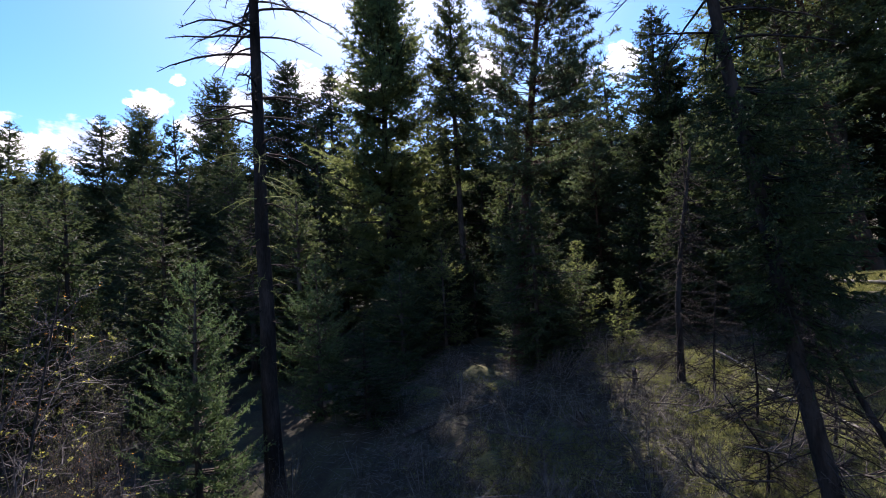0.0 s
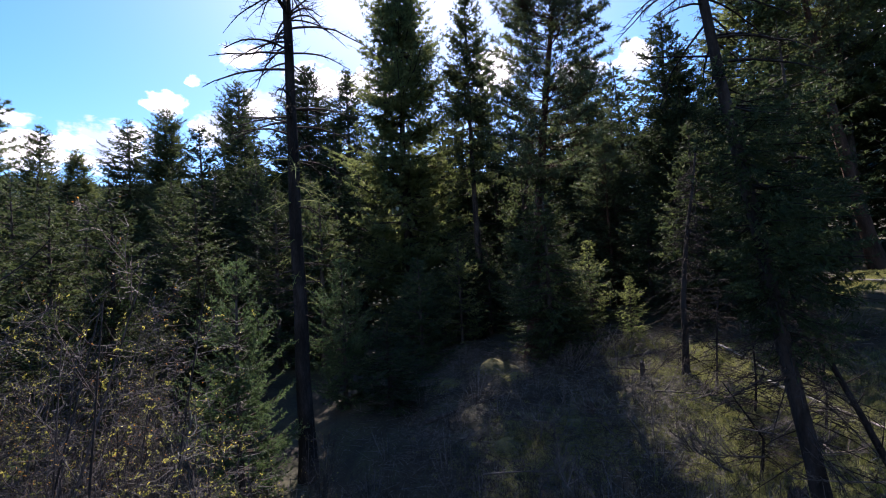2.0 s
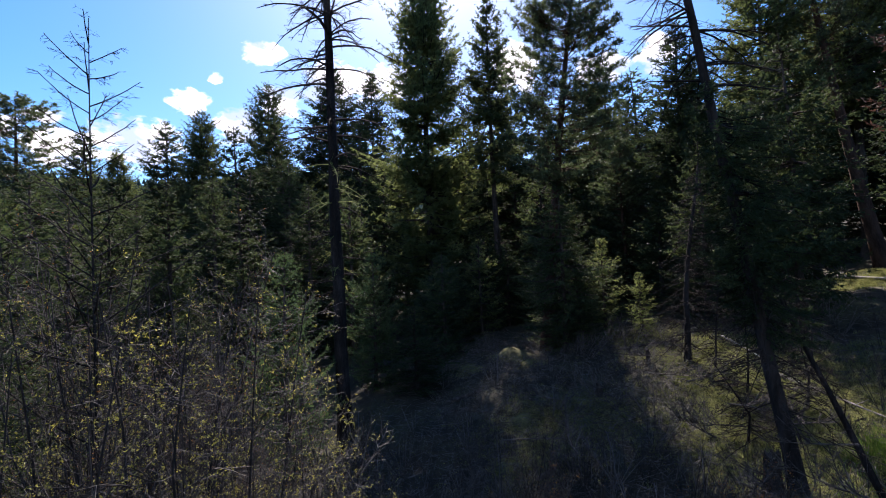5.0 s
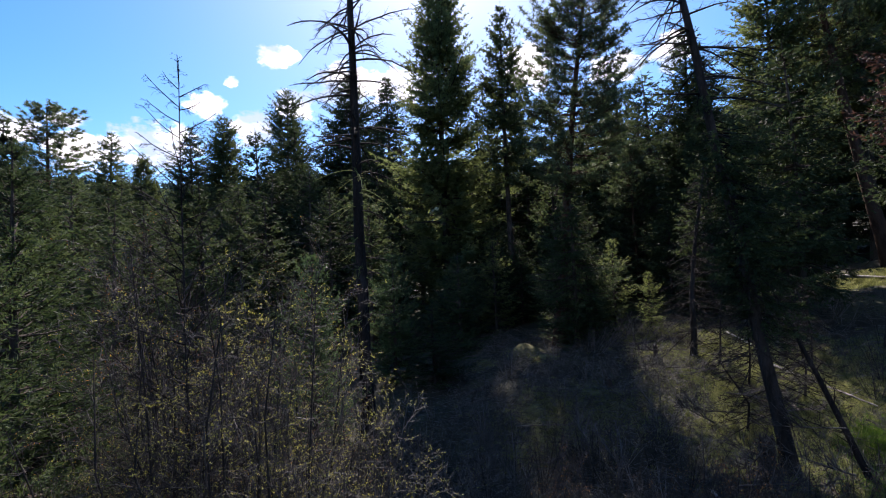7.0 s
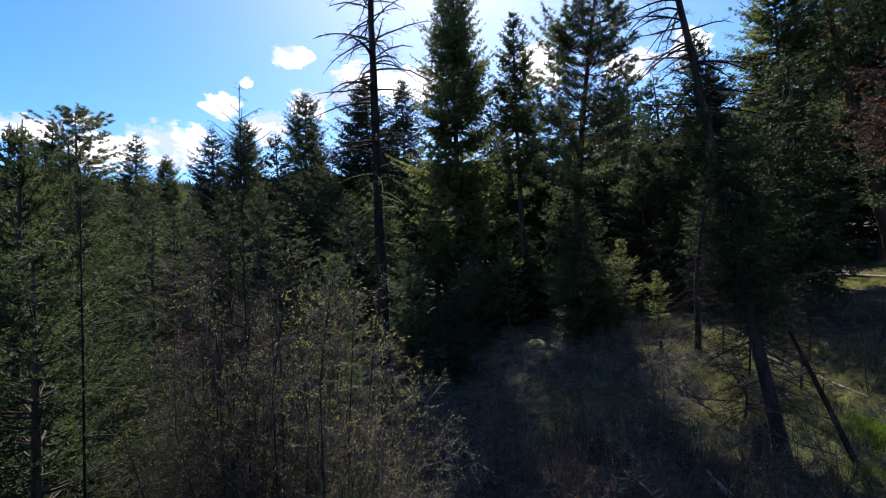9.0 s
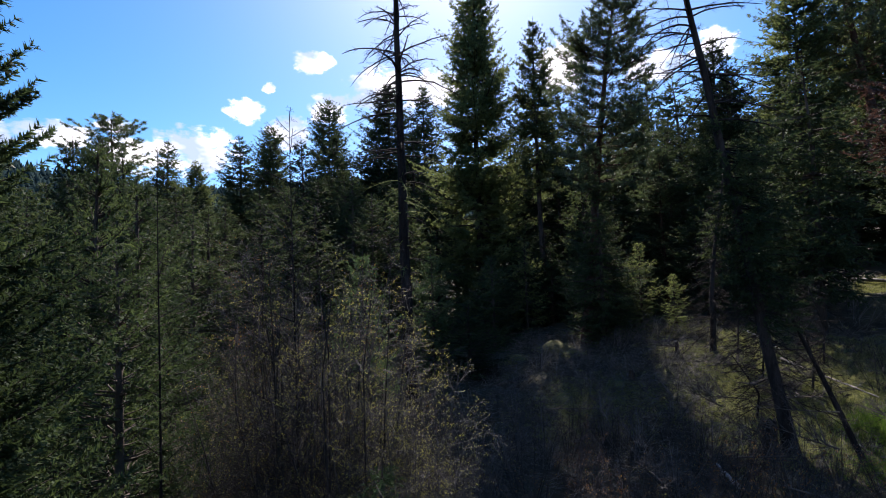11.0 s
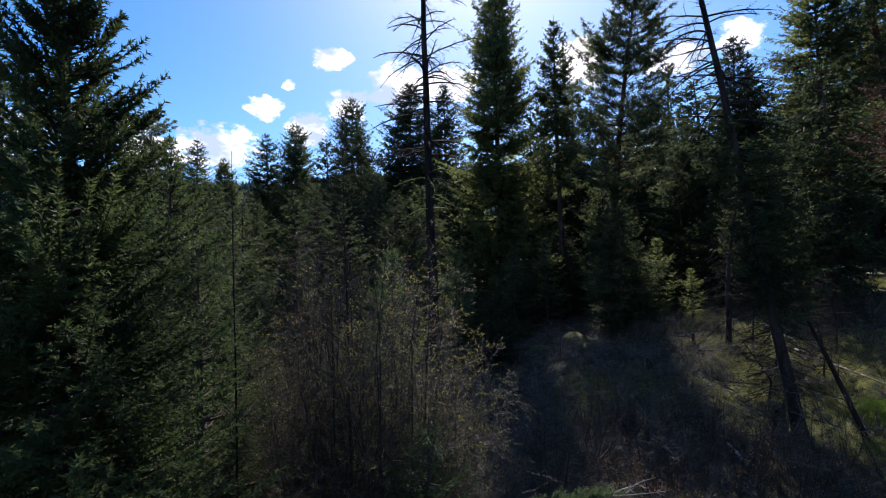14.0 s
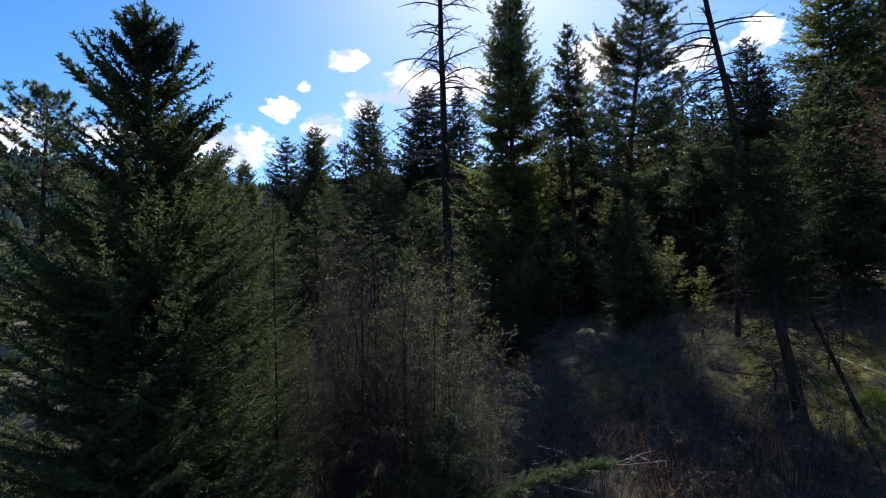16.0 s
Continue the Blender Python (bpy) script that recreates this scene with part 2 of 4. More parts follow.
def blades(base, way, side, length, width):
    """One slim triangle each: needles, grass."""
    n = len(base)
    V = np.stack([base - side * width[:, None] / 2, base + side * width[:, None] / 2, base + way * length[:, None]], 1)
    return V.reshape(-1, 3), np.arange(3 * n).reshape(n, 3)


def leaves(base, way, side, length, width):
    """One pointed oval (kite) each."""
    n = len(base)
    V = np.stack([base, base + way * (length * .45)[:, None] - side * width[:, None] / 2, base + way * length[:, None], base + way * (length * .45)[:, None] + side * width[:, None] / 2], 1)
    return V.reshape(-1, 3), np.arange(4 * n).reshape(n, 4)


def perp(rng, d):
    return unit(np.cross(d, unit(rng.normal(size=d.shape))))


GX, GZ = [-60, -30, 0, 12, 20, 34, 60, 100, 160], [-2, -1, 1.0, 3.0, 5.1, 7.2, 10, 16, 22]


def ground_z(x, y):
    x, y = np.asarray(x, float), np.asarray(y, float)
    z = np.interp(y, GX, GZ) + .12 * np.clip(x, -18, 45)
    r, ang = np.hypot(x, y), np.arctan2(x, y)
    hill = 115 + 18 * np.sin(3 * ang + 1) + 10 * np.sin(7 * ang)
    z = z + hill * np.clip((r - 150) / 420, 0, 1) ** 1.3
    return z + .22 * np.sin(x * .9 + 1.3 * np.sin(y * .37)) * np.sin(y * .71 + .8) + .10 * np.sin(2.3 * x + y) * np.sin(1.9 * y - .7 * x)


def trunk_line(rng, H, sway, K=12):
    s = np.linspace(0, 1, K)
    P = np.zeros((K, 3))
    P[:, 2] = s * H
    ph = rng.uniform(0, 6.28, 2)
    P[:, 0] = sway * np.sin(s * 3 + ph[0]) - sway * np.sin(ph[0])
    P[:, 1] = sway * np.sin(s * 2.6 + ph[1]) - sway * np.sin(ph[1])
    P[:, :2] -= s[:, None] * P[-1, :2]      # the tip stands over the foot
    return P


def boughs(rng, H, R, base, count, up_top, up_low, prof, line, whorl):
    """Origins, horizontal ways, lengths and rises of the boughs on a trunk, set in uneven whorls."""
    n = max(8, int(H * (1 - base) / whorl))
    level = H * (base + (.985 - base) * ((np.arange(n) + rng.uniform(-.3, .3, n)) / n).clip(0, 1) ** .95)
    strong = rng.uniform(.74, 1.1, n)
    k = np.sort(rng.integers(0, n, count))
    h = np.clip(level[k] + rng.normal(0, .10 * whorl, count), base * H * .9, .99 * H)
    u = np.clip((H - h) / (H * (1 - base)), 0, 1)
    a = rng.uniform(0, 2 * np.pi, count)
    ph = rng.uniform(0, 6.28, 2)
    L = R * prof(u) * strong[k] * rng.uniform(.66, 1.16, count) * (1 + .13 * np.sin(2 * a + 9 * h / H + ph[0]) + .08 * np.sin(5 * a - 31 * h / H + ph[1]))
    e = np.radians(up_top + (up_low - up_top) * u ** .6 + rng.normal(0, 6, count))
    o = np.stack([np.interp(h, line[:, 2], line[:, k]) for k in range(3)], 1)
    flat_way = np.stack([np.cos(a), np.sin(a), 0 * a], 1)
    return o, flat_way, L, e, u


def bough_at(o, fw, L, e, s, tip=.14):
    L, e, s = L[:, None], e[:, None], s[:, None]
    return o + fw * L * s * np.cos(e) + np.array([0, 0, 1.0]) * (L * s * np.sin(e) + tip * L * s ** 2.5 - .05 * L * np.sin(np.pi * s))


def foliage(rng, o, fw, L, e, gap, step, nl, nw, droop, coarse, twig, clad):
    """Flat sprays: side twigs along every bough, needles along every twig, and with clad along the boughs themselves."""
    cnt = np.maximum(3, (L / gap).astype(int))
    idx = np.repeat(np.arange(len(L)), cnt)
    n = len(idx)
    st = rng.uniform(.12, 1, n) ** .8
    p = bough_at(o[idx], fw[idx], L[idx], e[idx], st)
    q = bough_at(o[idx], fw[idx], L[idx], e[idx], np.minimum(st + .03, 1.05))
    ax = unit(q - p)
    lat = unit(np.cross(ax, np.array([0, 0, 1.0]))) * rng.choice([-1, 1], n)[:, None]
    ang = np.radians(rng.uniform(22, 66, n))[:, None]
    way = unit(ax * np.cos(ang) + lat * np.sin(ang) + np.array([0, 0, 1.0]) * (rng.normal(-.05, .15, n) - droop)[:, None])
    tw = np.clip(twig[0] * L[idx] * (1.05 - st), twig[1], twig[2]) * rng.uniform(.6, 1.15, n)
    c2 = np.maximum(3, np.ceil(tw / step).astype(int))
    id2 = np.repeat(np.arange(n), c2)
    t = rng.uniform(0, 1, len(id2))
    b = p[id2] + way[id2] * (tw[id2] * t)[:, None] - np.array([0, 0, 1.0]) * (droop * tw[id2] * t * t)[:, None]
    d = unit(way[id2] * .75 + perp(rng, way[id2]) * .62)
    big = (1 + coarse * (.85 - st[id2])) * rng.uniform(.7, 1.2, len(id2))      # coarse within, fine at the rim
    V, F = blades(b, d, perp(rng, d), nl * big * (1 - .25 * t), nw * big)
    if clad:      # needles all along the outer half of every bough
        i3 = np.repeat(np.arange(len(L)), np.maximum(6, (clad * L).astype(int)))
        s3 = rng.uniform(.35, 1.04, len(i3))
        b3 = bough_at(o[i3], fw[i3], L[i3], e[i3], s3)
        a3 = unit(bough_at(o[i3], fw[i3], L[i3], e[i3], s3 + .03) - b3)
        d3 = unit(a3 * .6 + perp(rng, a3) * .8)
        V3, F3 = blades(b3, d3, perp(rng, d3), nl * 1.15 * rng.uniform(.7, 1.2, len(i3)), nw * rng.uniform(.8, 1.3, len(i3)))
        V, F = np.concatenate([V, V3]), np.concatenate([F, F3 + len(V)])
    return V, F


def conifer(seed, H, R, base=.1, count=260, gap=.17, step=.075, nl=.24, nw=.065, up_top=48, up_low=-10, full=.3, droop=.12, tuft=False, stub=0, needles=None, bark=None, coarse=.9, twig=(.40, .14, .85), girth=1.0, whorl=.55, clad=0):
    """A fir (sprays along every twig) or, with tuft, a pine (brushes at the twig ends). Returns meshes of trunk with limbs, and crown."""
    rng = np.random.default_rng(seed)
    line = trunk_line(rng, H, .012 * H)

    def prof(u):
        return (.03 + (1 - np.exp(-u / full)) / (1 - math.exp(-1 / full))) * (1 - .30 * np.clip((u - .75) / .25, 0, 1) ** 1.5)
    o, fw, L, e, u = boughs(rng, H, R, base, count, up_top, up_low, prof, line, whorl)
    r0 = (.011 * H + .04) * girth
    s = np.linspace(0, 1, len(line))
    TV, TF = tubes(line[None], (r0 * (1 - s) ** .85 + .012 + .35 * r0 * np.exp(-s * 30))[None], 9)
    ss = np.linspace(0, 1, 5 if step < .06 else (3 if step < .12 else 2))
    P = np.stack([bough_at(o, fw, L, e, np.full(len(L), k)) for k in ss], 1)
    BR = ((.011 + .010 * L) * (.65 if tuft else 1))[:, None] * (1.08 - ss)[None]
    BV, BF = tubes(P, BR, 3)
    wood = [(TV, TF, bark), (BV, BF, bark)]
    if stub:     # bare dead boughs under the crown
        n = stub
        ho = H * rng.uniform(.04, base + .12, n)
        oo = np.stack([np.interp(ho, line[:, 2], line[:, k]) for k in range(3)], 1)
        aa = rng.uniform(0, 6.283, n)
        Ls = R * rng.uniform(.25, .75, n)
        ff = np.stack([np.cos(aa), np.sin(aa), 0 * aa], 1)
        es = np.radians(rng.normal(-8, 12, n))
        Ps = np.stack([bough_at(oo, ff, Ls, es, np.full(n, k), -.12) for k in ss], 1)
        wood.append((*tubes(Ps, (.02 * np.ones(n))[:, None] * (1.1 - ss)[None], 3), bark))
    if not tuft:
        return mesh("trunk", wood, True), mesh("crown", [(*foliage(rng, o, fw, L, e, gap, step, nl, nw, droop, coarse, twig, clad), needles)])
    cnt = np.maximum(3, (L / gap).astype(int))
    idx = np.repeat(np.arange(len(L)), cnt)
    n = len(idx)
    st = rng.uniform(.22, 1, n) ** .8
    p = bough_at(o[idx], fw[idx], L[idx], e[idx], st)
    q = bough_at(o[idx], fw[idx], L[idx], e[idx], np.minimum(st + .03, 1.05))
    ax = unit(q - p)
    lat = unit(np.cross(ax, np.array([0, 0, 1.0]))) * rng.choice([-1, 1], n)[:, None]
    ang = np.radians(rng.uniform(22, 66, n))[:, None]
    way = unit(ax * np.cos(ang) + lat * np.sin(ang) + np.array([0, 0, 1.0]) * (rng.uniform(-.35, .25, n) - droop + .45)[:, None])
    tw = np.clip(twig[0] * L[idx] * (1.05 - st), twig[1], twig[2]) * rng.uniform(.6, 1.15, n)
    tw = np.clip(tw, .12, .45)
    per = 12
    id2 = np.repeat(np.arange(n), per)
    tip = p + way * tw[:, None]
    d = unit(way[id2] * .55 + unit(rng.normal(size=(len(id2), 3))) * .9)
    ln = nl * rng.uniform(.7, 1.15, len(id2))
    V, F = blades(tip[id2] - way[id2] * .04, d, perp(rng, d), ln, nw * rng.uniform(.7, 1.2, len(id2)))
    wood.append((*tubes(np.stack([p, tip], 1), np.stack([np.full(n, .012), np.full(n, .006)], 1), 3), bark))
    return mesh("trunk", wood, True), mesh("crown", [(V, F, needles)])


def dead_bough(rng, L, rise, tip, mat, twigs=12, r=.035, taper=.9, fine=1.0):
    """One bare bough along +x from the origin: an uneven arc with many short forked side twigs."""
    K = 9
    s = np.linspace(0, 1, K)
    kink = np.cumsum(rng.normal(0, .014, (K, 2)), axis=0) * L
    P = np.stack([s * L, kink[:, 0] * s, rise * L * s + tip * L * s ** 2 + kink[:, 1] * s], 1)
    chunks = [(*tubes(P[None], (r * (1.05 - s) ** taper + .004)[None], 4), mat)]
    k4 = np.linspace(0, 1, 4)
    t = np.sort(rng.uniform(.15, .99, twigs))
    b = np.stack([np.interp(t, s, P[:, k]) for k in range(3)], 1)
    sg = np.where(np.arange(twigs) % 2, 1, -1)
    way = unit(np.stack([rng.uniform(.5, 1.1, twigs), sg * rng.uniform(.3, .9, twigs), rng.normal(-.05, .3, twigs)], 1))
    ln = L * rng.uniform(.10, .30, twigs) * (1.2 - t) + .08
    Q = b[:, None] + way[:, None] * (ln[:, None] * k4)[..., None]
    Q[:, :, 2] += (rng.normal(.02, .18, twigs) * ln)[:, None] * k4 ** 2
    chunks.append((*tubes(Q, (.28 * r + .003 * fine) * (1.08 - k4)[None] * np.ones((twigs, 1)), 3), mat))
    n3 = twigs * 3
    i3 = rng.integers(0, twigs, n3)
    t3 = rng.uniform(.25, 1, n3)
    b3 = b[i3] + way[i3] * (ln[i3] * t3)[:, None]
    w3 = unit(way[i3] + .8 * unit(rng.normal(size=(n3, 3))))
    l3 = ln[i3] * rng.uniform(.2, .5, n3)
    chunks.append((*tubes(np.stack([b3, b3 + w3 * l3[:, None]], 1), np.stack([np.full(n3, .006 * fine), np.full(n3, .0025 * fine)], 1), 3), mat))
    return mesh("branch", chunks, True)


def broadleaf(seed, H, spread, stems=6, n1=11, n2=6, n3=4, leaf=900, size=.045, r0=.035, wood=None, leafmat=None, up=.9, straight=False, kinks=7):
    """A leafless or just budding shrub or small tree: stems, boughs, twigs, and scattered small leaves."""
    rng = np.random.default_rng(seed)
    K = kinks
    s = np.linspace(0, 1, K)

    def grow(base, way, ln, bend, rise):
        n = len(base)
        kink = np.cumsum(rng.normal(0, bend, (n, K, 3)), axis=1) * ln[:, None, None]
        P = base[:, None] + way[:, None] * (ln[:, None] * s)[..., None] + kink * s[None, :, None]
        P[:, :, 2] += (rise * ln)[:, None] * s ** 2
        return P

    def pick(P, per, lo, hi):
        n = len(P)
        i = np.repeat(np.arange(n), per)
        t = rng.uniform(lo, hi, len(i)) * (K - 1)
        k = np.minimum(t.astype(int), K - 2)
        f = (t - k)[:, None]
        return i, P[i, k] * (1 - f) + P[i, k + 1] * f, unit(P[i, k + 1] - P[i, k]), t / (K - 1)
    a = rng.uniform(0, 6.283, stems)
    tilt = rng.uniform(.0, 1, stems) * spread / H
    way = unit(np.stack([np.cos(a) * tilt, np.sin(a) * tilt, np.ones(stems)], 1))
    l0 = H * rng.uniform(.65, 1.0, stems)
    l0[0] = H
    base = np.stack([np.cos(a), np.sin(a), -.2 + 0 * a], 1) * np.array([.12, .12, 1]) * min(1.0, stems - 1)
    P0 = grow(base, way, l0, .012 if straight else .025, np.zeros(stems))
    rad0 = r0 * (l0 / H)[:, None] * (1.04 - s) + .004
    chunks = [(*tubes(P0, rad0, 5), wood)]
    i1, b1, d1, t1 = pick(P0, n1, .22, .98)
    w1 = unit(d1 * rng.uniform(.35, .9, len(b1))[:, None] + perp(rng, d1) * up)
    ln1 = l0[i1] * rng.uniform(.16, .36, len(b1)) * (1.2 - t1)
    P1 = grow(b1, w1, ln1, .03, rng.uniform(-.02, .22, len(b1)))
    chunks.append((*tubes(P1, (.0030 + .12 * r0 * (1.1 - t1))[:, None] * (1.05 - s) + .002, 3), wood))
    i2, b2, d2, t2 = pick(P1, n2, .2, 1.0)
    w2 = unit(d2 * .7 + perp(rng, d2) * .8)
    ln2 = ln1[i2] * rng.uniform(.25, .5, len(b2))
    P2 = grow(b2, w2, ln2, .04, rng.uniform(-.1, .2, len(b2)))[:, ::2]
    chunks.append((*tubes(P2, np.full((len(b2), 1), .0036) * (1.05 - s[::2]) + .0013, 3), wood))
    i3 = rng.integers(0, len(P2), len(P2) * n3 // 2)
    t3 = rng.integers(1, P2.shape[1], len(i3))
    b3 = P2[i3, t3]
    w3 = unit(w2[i3] * .7 + .8 * unit(rng.normal(size=(len(i3), 3))))
    l3 = ln2[i3] * rng.uniform(.3, .7, len(i3))
    tips = b3 + w3 * l3[:, None]
    chunks.append((*tubes(np.stack([b3, tips], 1), np.stack([np.full(len(i3), .0036), np.full(len(i3), .0016)], 1), 3), wood))
    lv = None
    if leaf:
        pool = rng.permutation(len(tips))[:max(8, int(len(tips) * .6))]      # buds open in clusters
        j = rng.choice(pool, leaf)
        f = rng.uniform(.3, 1.05, leaf)[:, None]
        pb = b3[j] * (1 - f) + tips[j] * f
        wl = unit(w3[j] * .4 + unit(rng.normal(size=(leaf, 3))))
        V, F = leaves(pb, wl, perp(rng, wl), size * rng.uniform(.6, 1.3, leaf), .6 * size * rng.uniform(.6, 1.2, leaf))
        lv = mesh("leaves", [(V, F, leafmat)])
    return mesh("trunk", chunks, True), lv


# ---- the ground and the hills ----
def build_ground():
    # a sheet of rings: fine near the walk, coarse towards the ridges
    rings = np.concatenate([np.linspace(0, 60, 121)[1:], np.geomspace(61, 1500, 46)])
    seg = 300
    a = np.arange(seg) * 2 * np.pi / seg
    cx, cy = 0.0, 14.0
    X = np.concatenate([[cx], (cx + rings[:, None] * np.sin(a)).ravel()])
    Y = np.concatenate([[cy], (cy + rings[:, None] * np.cos(a)).ravel()])
    V = np.stack([X, Y, ground_z(X, Y)], 1)
    i = 1 + np.arange(len(rings) * seg).reshape(-1, seg)
    j = np.roll(i, -1, axis=1)
    quads = np.stack([i[:-1], i[1:], j[1:], j[:-1]], -1).reshape(-1, 4)
    fan = np.stack([np.zeros(seg, int), i[0], j[0]], 1)
    near = np.repeat(rings[:-1] < 120, seg)
    # outer rings share the haze-tinted colour of the far woods
    ob = new("ground", mesh("ground", [(V, quads[near], GROUND), (V * 1, quads[~near], HAZY_FAR), (V * 1, fan, GROUND)], True))
    tagged(ob, "dark forest floor of needles and moss rising to wooded ridges", "ground", kind="structure")


build_ground()


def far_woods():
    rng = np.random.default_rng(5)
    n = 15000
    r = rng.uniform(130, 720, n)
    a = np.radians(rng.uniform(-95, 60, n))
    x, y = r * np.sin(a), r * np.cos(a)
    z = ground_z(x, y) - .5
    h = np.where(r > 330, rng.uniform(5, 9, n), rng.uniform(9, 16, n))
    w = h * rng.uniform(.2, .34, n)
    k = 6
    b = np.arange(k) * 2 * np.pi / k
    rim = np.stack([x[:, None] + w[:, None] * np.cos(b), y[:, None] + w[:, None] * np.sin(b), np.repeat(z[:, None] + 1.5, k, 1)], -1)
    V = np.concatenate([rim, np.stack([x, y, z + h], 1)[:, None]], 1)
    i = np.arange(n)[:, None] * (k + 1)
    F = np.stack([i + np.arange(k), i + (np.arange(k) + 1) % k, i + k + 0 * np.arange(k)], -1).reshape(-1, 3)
    ob = new("far_woods", mesh("far_woods", [(V.reshape(-1, 3), F, HAZY_FAR)]))
    tagged(ob, "conifer woods on the far ridges, coloured blue-green for the haze", "woods", kind="stuff")


far_woods()

# ---- conifers ----
KINDS = {}


def kind(name, H, **kw):
    KINDS[name] = (*conifer(H=H, **kw), H)


kind("fir_a", 28, seed=11, R=4.9, base=.05, count=800, needles=FIR, bark=BARK, gap=.18, step=.085, nl=.28, nw=.09, full=.27)
kind("fir_b", 28, seed=12, up_top=34, R=6.2, base=.06, count=600, needles=FIR_DARKENED, bark=BARK, gap=.21, step=.095, nl=.28, nw=.09, full=.27)
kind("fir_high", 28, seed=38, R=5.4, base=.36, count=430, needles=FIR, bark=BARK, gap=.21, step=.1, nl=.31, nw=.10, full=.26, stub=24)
kind("fir_c", 26, seed=13, up_top=36, R=4.8, base=.04, count=580, needles=FIR_DARKENED, bark=BARK, gap=.2, step=.085, nl=.26, nw=.085, full=.36)
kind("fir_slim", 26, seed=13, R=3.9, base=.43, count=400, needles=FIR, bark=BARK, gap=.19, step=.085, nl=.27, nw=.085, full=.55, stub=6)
kind("mid_a", 24, seed=34, R=4.7, base=.05, count=270, needles=FIR_DARKENED, bark=BARK, gap=.26, step=.115, nl=.29, nw=.095, full=.3)
kind("mid_b", 20, seed=35, R=4.0, base=.04, count=260, needles=FIR_DARKENED, bark=BARK, gap=.24, step=.11, nl=.27, nw=.09, full=.36)
kind("stand_a", 26, seed=31, up_top=36, R=5.4, base=.05, count=250, needles=FIR_DARKENED, bark=BARK, gap=.31, step=.13, nl=.42, nw=.14, full=.32)
kind("stand_b", 26, seed=32, up_top=34, R=5.6, base=.06, count=240, needles=FIR_DARKENED, bark=BARK, gap=.31, step=.13, nl=.42, nw=.14, full=.26)
kind("stand_c", 24, seed=33, up_top=36, R=5.0, base=.04, count=250, needles=FIR_DARKENED, bark=BARK, gap=.29, step=.13, nl=.40, nw=.13, full=.36)
kind("fir_low", 12, seed=14, R=3.0, base=.03, count=200, needles=FIR_DARKENED, bark=BARK, gap=.2, step=.085, nl=.22, nw=.07, up_low=-4, full=.4)
kind("fir_low_b", 9, seed=15, R=2.7, base=.04, count=170, needles=FIR_DARKENED, bark=BARK, gap=.19, step=.085, nl=.22, nw=.07, up_low=2, full=.35)
# Lighter needles than fir_low: the sunlit look of these boughs is in the colour
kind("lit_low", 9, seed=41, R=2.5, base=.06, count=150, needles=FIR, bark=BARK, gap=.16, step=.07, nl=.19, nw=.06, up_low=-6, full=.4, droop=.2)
kind("drooping", 13, seed=39, R=3.5, base=.2, count=240, needles=FIR_DARKENED, bark=BARK, gap=.16, step=.075, nl=.2, nw=.062, up_top=30, up_low=-24, full=.4, droop=.3, stub=14)
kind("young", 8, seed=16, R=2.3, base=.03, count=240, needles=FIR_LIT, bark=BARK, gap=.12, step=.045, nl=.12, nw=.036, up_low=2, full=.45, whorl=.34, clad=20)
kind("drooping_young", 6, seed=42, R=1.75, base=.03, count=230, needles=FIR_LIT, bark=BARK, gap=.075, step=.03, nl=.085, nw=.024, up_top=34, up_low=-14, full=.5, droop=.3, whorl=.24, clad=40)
kind("near_fir", 14, seed=17, R=2.95, base=.03, count=980, needles=FIR_DARKEST, bark=BARK, gap=.09, step=.021, nl=.076, nw=.024, up_low=-8, up_top=50, full=.45, coarse=.8, twig=(.42, .16, .62), whorl=.3, clad=110)
kind("valley_fir", 14, seed=36, R=3.4, base=.03, count=380, needles=FIR_DARKEST, bark=BARK, gap=.15, step=.045, nl=.13, nw=.034, up_low=-4, full=.42, whorl=.36, clad=20)
kind("pine_a", 24, seed=18, R=3.7, base=.44, count=340, needles=PINE, bark=PINE_BARK, gap=.135, nl=.27, nw=.042, tuft=True, up_top=50, up_low=2, full=.36, stub=40, whorl=.62)
kind("pine_b", 26, seed=19, R=4.6, base=.12, count=300, needles=PINE, bark=PINE_BARK, gap=.21, nl=.36, nw=.075, tuft=True, up_top=46, up_low=-4, full=.16, stub=10)
kind("pine_tall", 24, seed=37, girth=1.45, R=3.6, base=.46, count=170, needles=PINE, bark=PINE_BARK, gap=.2, nl=.32, nw=.055, tuft=True, up_top=46, up_low=-6, full=.2, stub=8)
kind("lit_spindle", 11, seed=40, R=1.5, base=.6, count=130, needles=FIR_DARKENED, bark=BARK, gap=.12, step=.05, nl=.13, nw=.04, up_low=0, full=.4, girth=.55)
kind("rusty", 13, seed=20, R=2.0, base=.74, count=150, needles=RUSTY, bark=BARK, gap=.17, step=.08, nl=.17, nw=.05, up_low=-8, full=.4)


def plant(k, x, y, top, name="fir_tree", label="", wide=1.0, rot=0.0, lean=(0, 0), category="tree", group="", sink=.15):
    """A tree of kind k at (x, y) whose tip reaches the height top; lean: metres the tip stands off its foot."""
    tr, cr, H = KINDS[k]
    z = float(ground_z(x, y)) - sink
    hs = (top - z) / H
    ob = new(name)
    m = Matrix(((1, 0, lean[0] / (top - z), 0), (0, 1, lean[1] / (top - z), 0), (0, 0, 1, 0), (0, 0, 0, 1)))
    full = Matrix.Translation((x, y, z)) @ pose(0, 0, 0, math.degrees(-lean[1] / (top - z)), math.degrees(lean[0] / (top - z)), 0) @ pose(0, 0, 0, 0, 0, rot) @ Matrix.Diagonal((wide * hs ** .5, wide * hs ** .5, hs, 1))
    ob.matrix_basis = full
    part("trunk", tr, ob)
    part("crown", cr, ob)
    return tagged(ob, label, category, group)


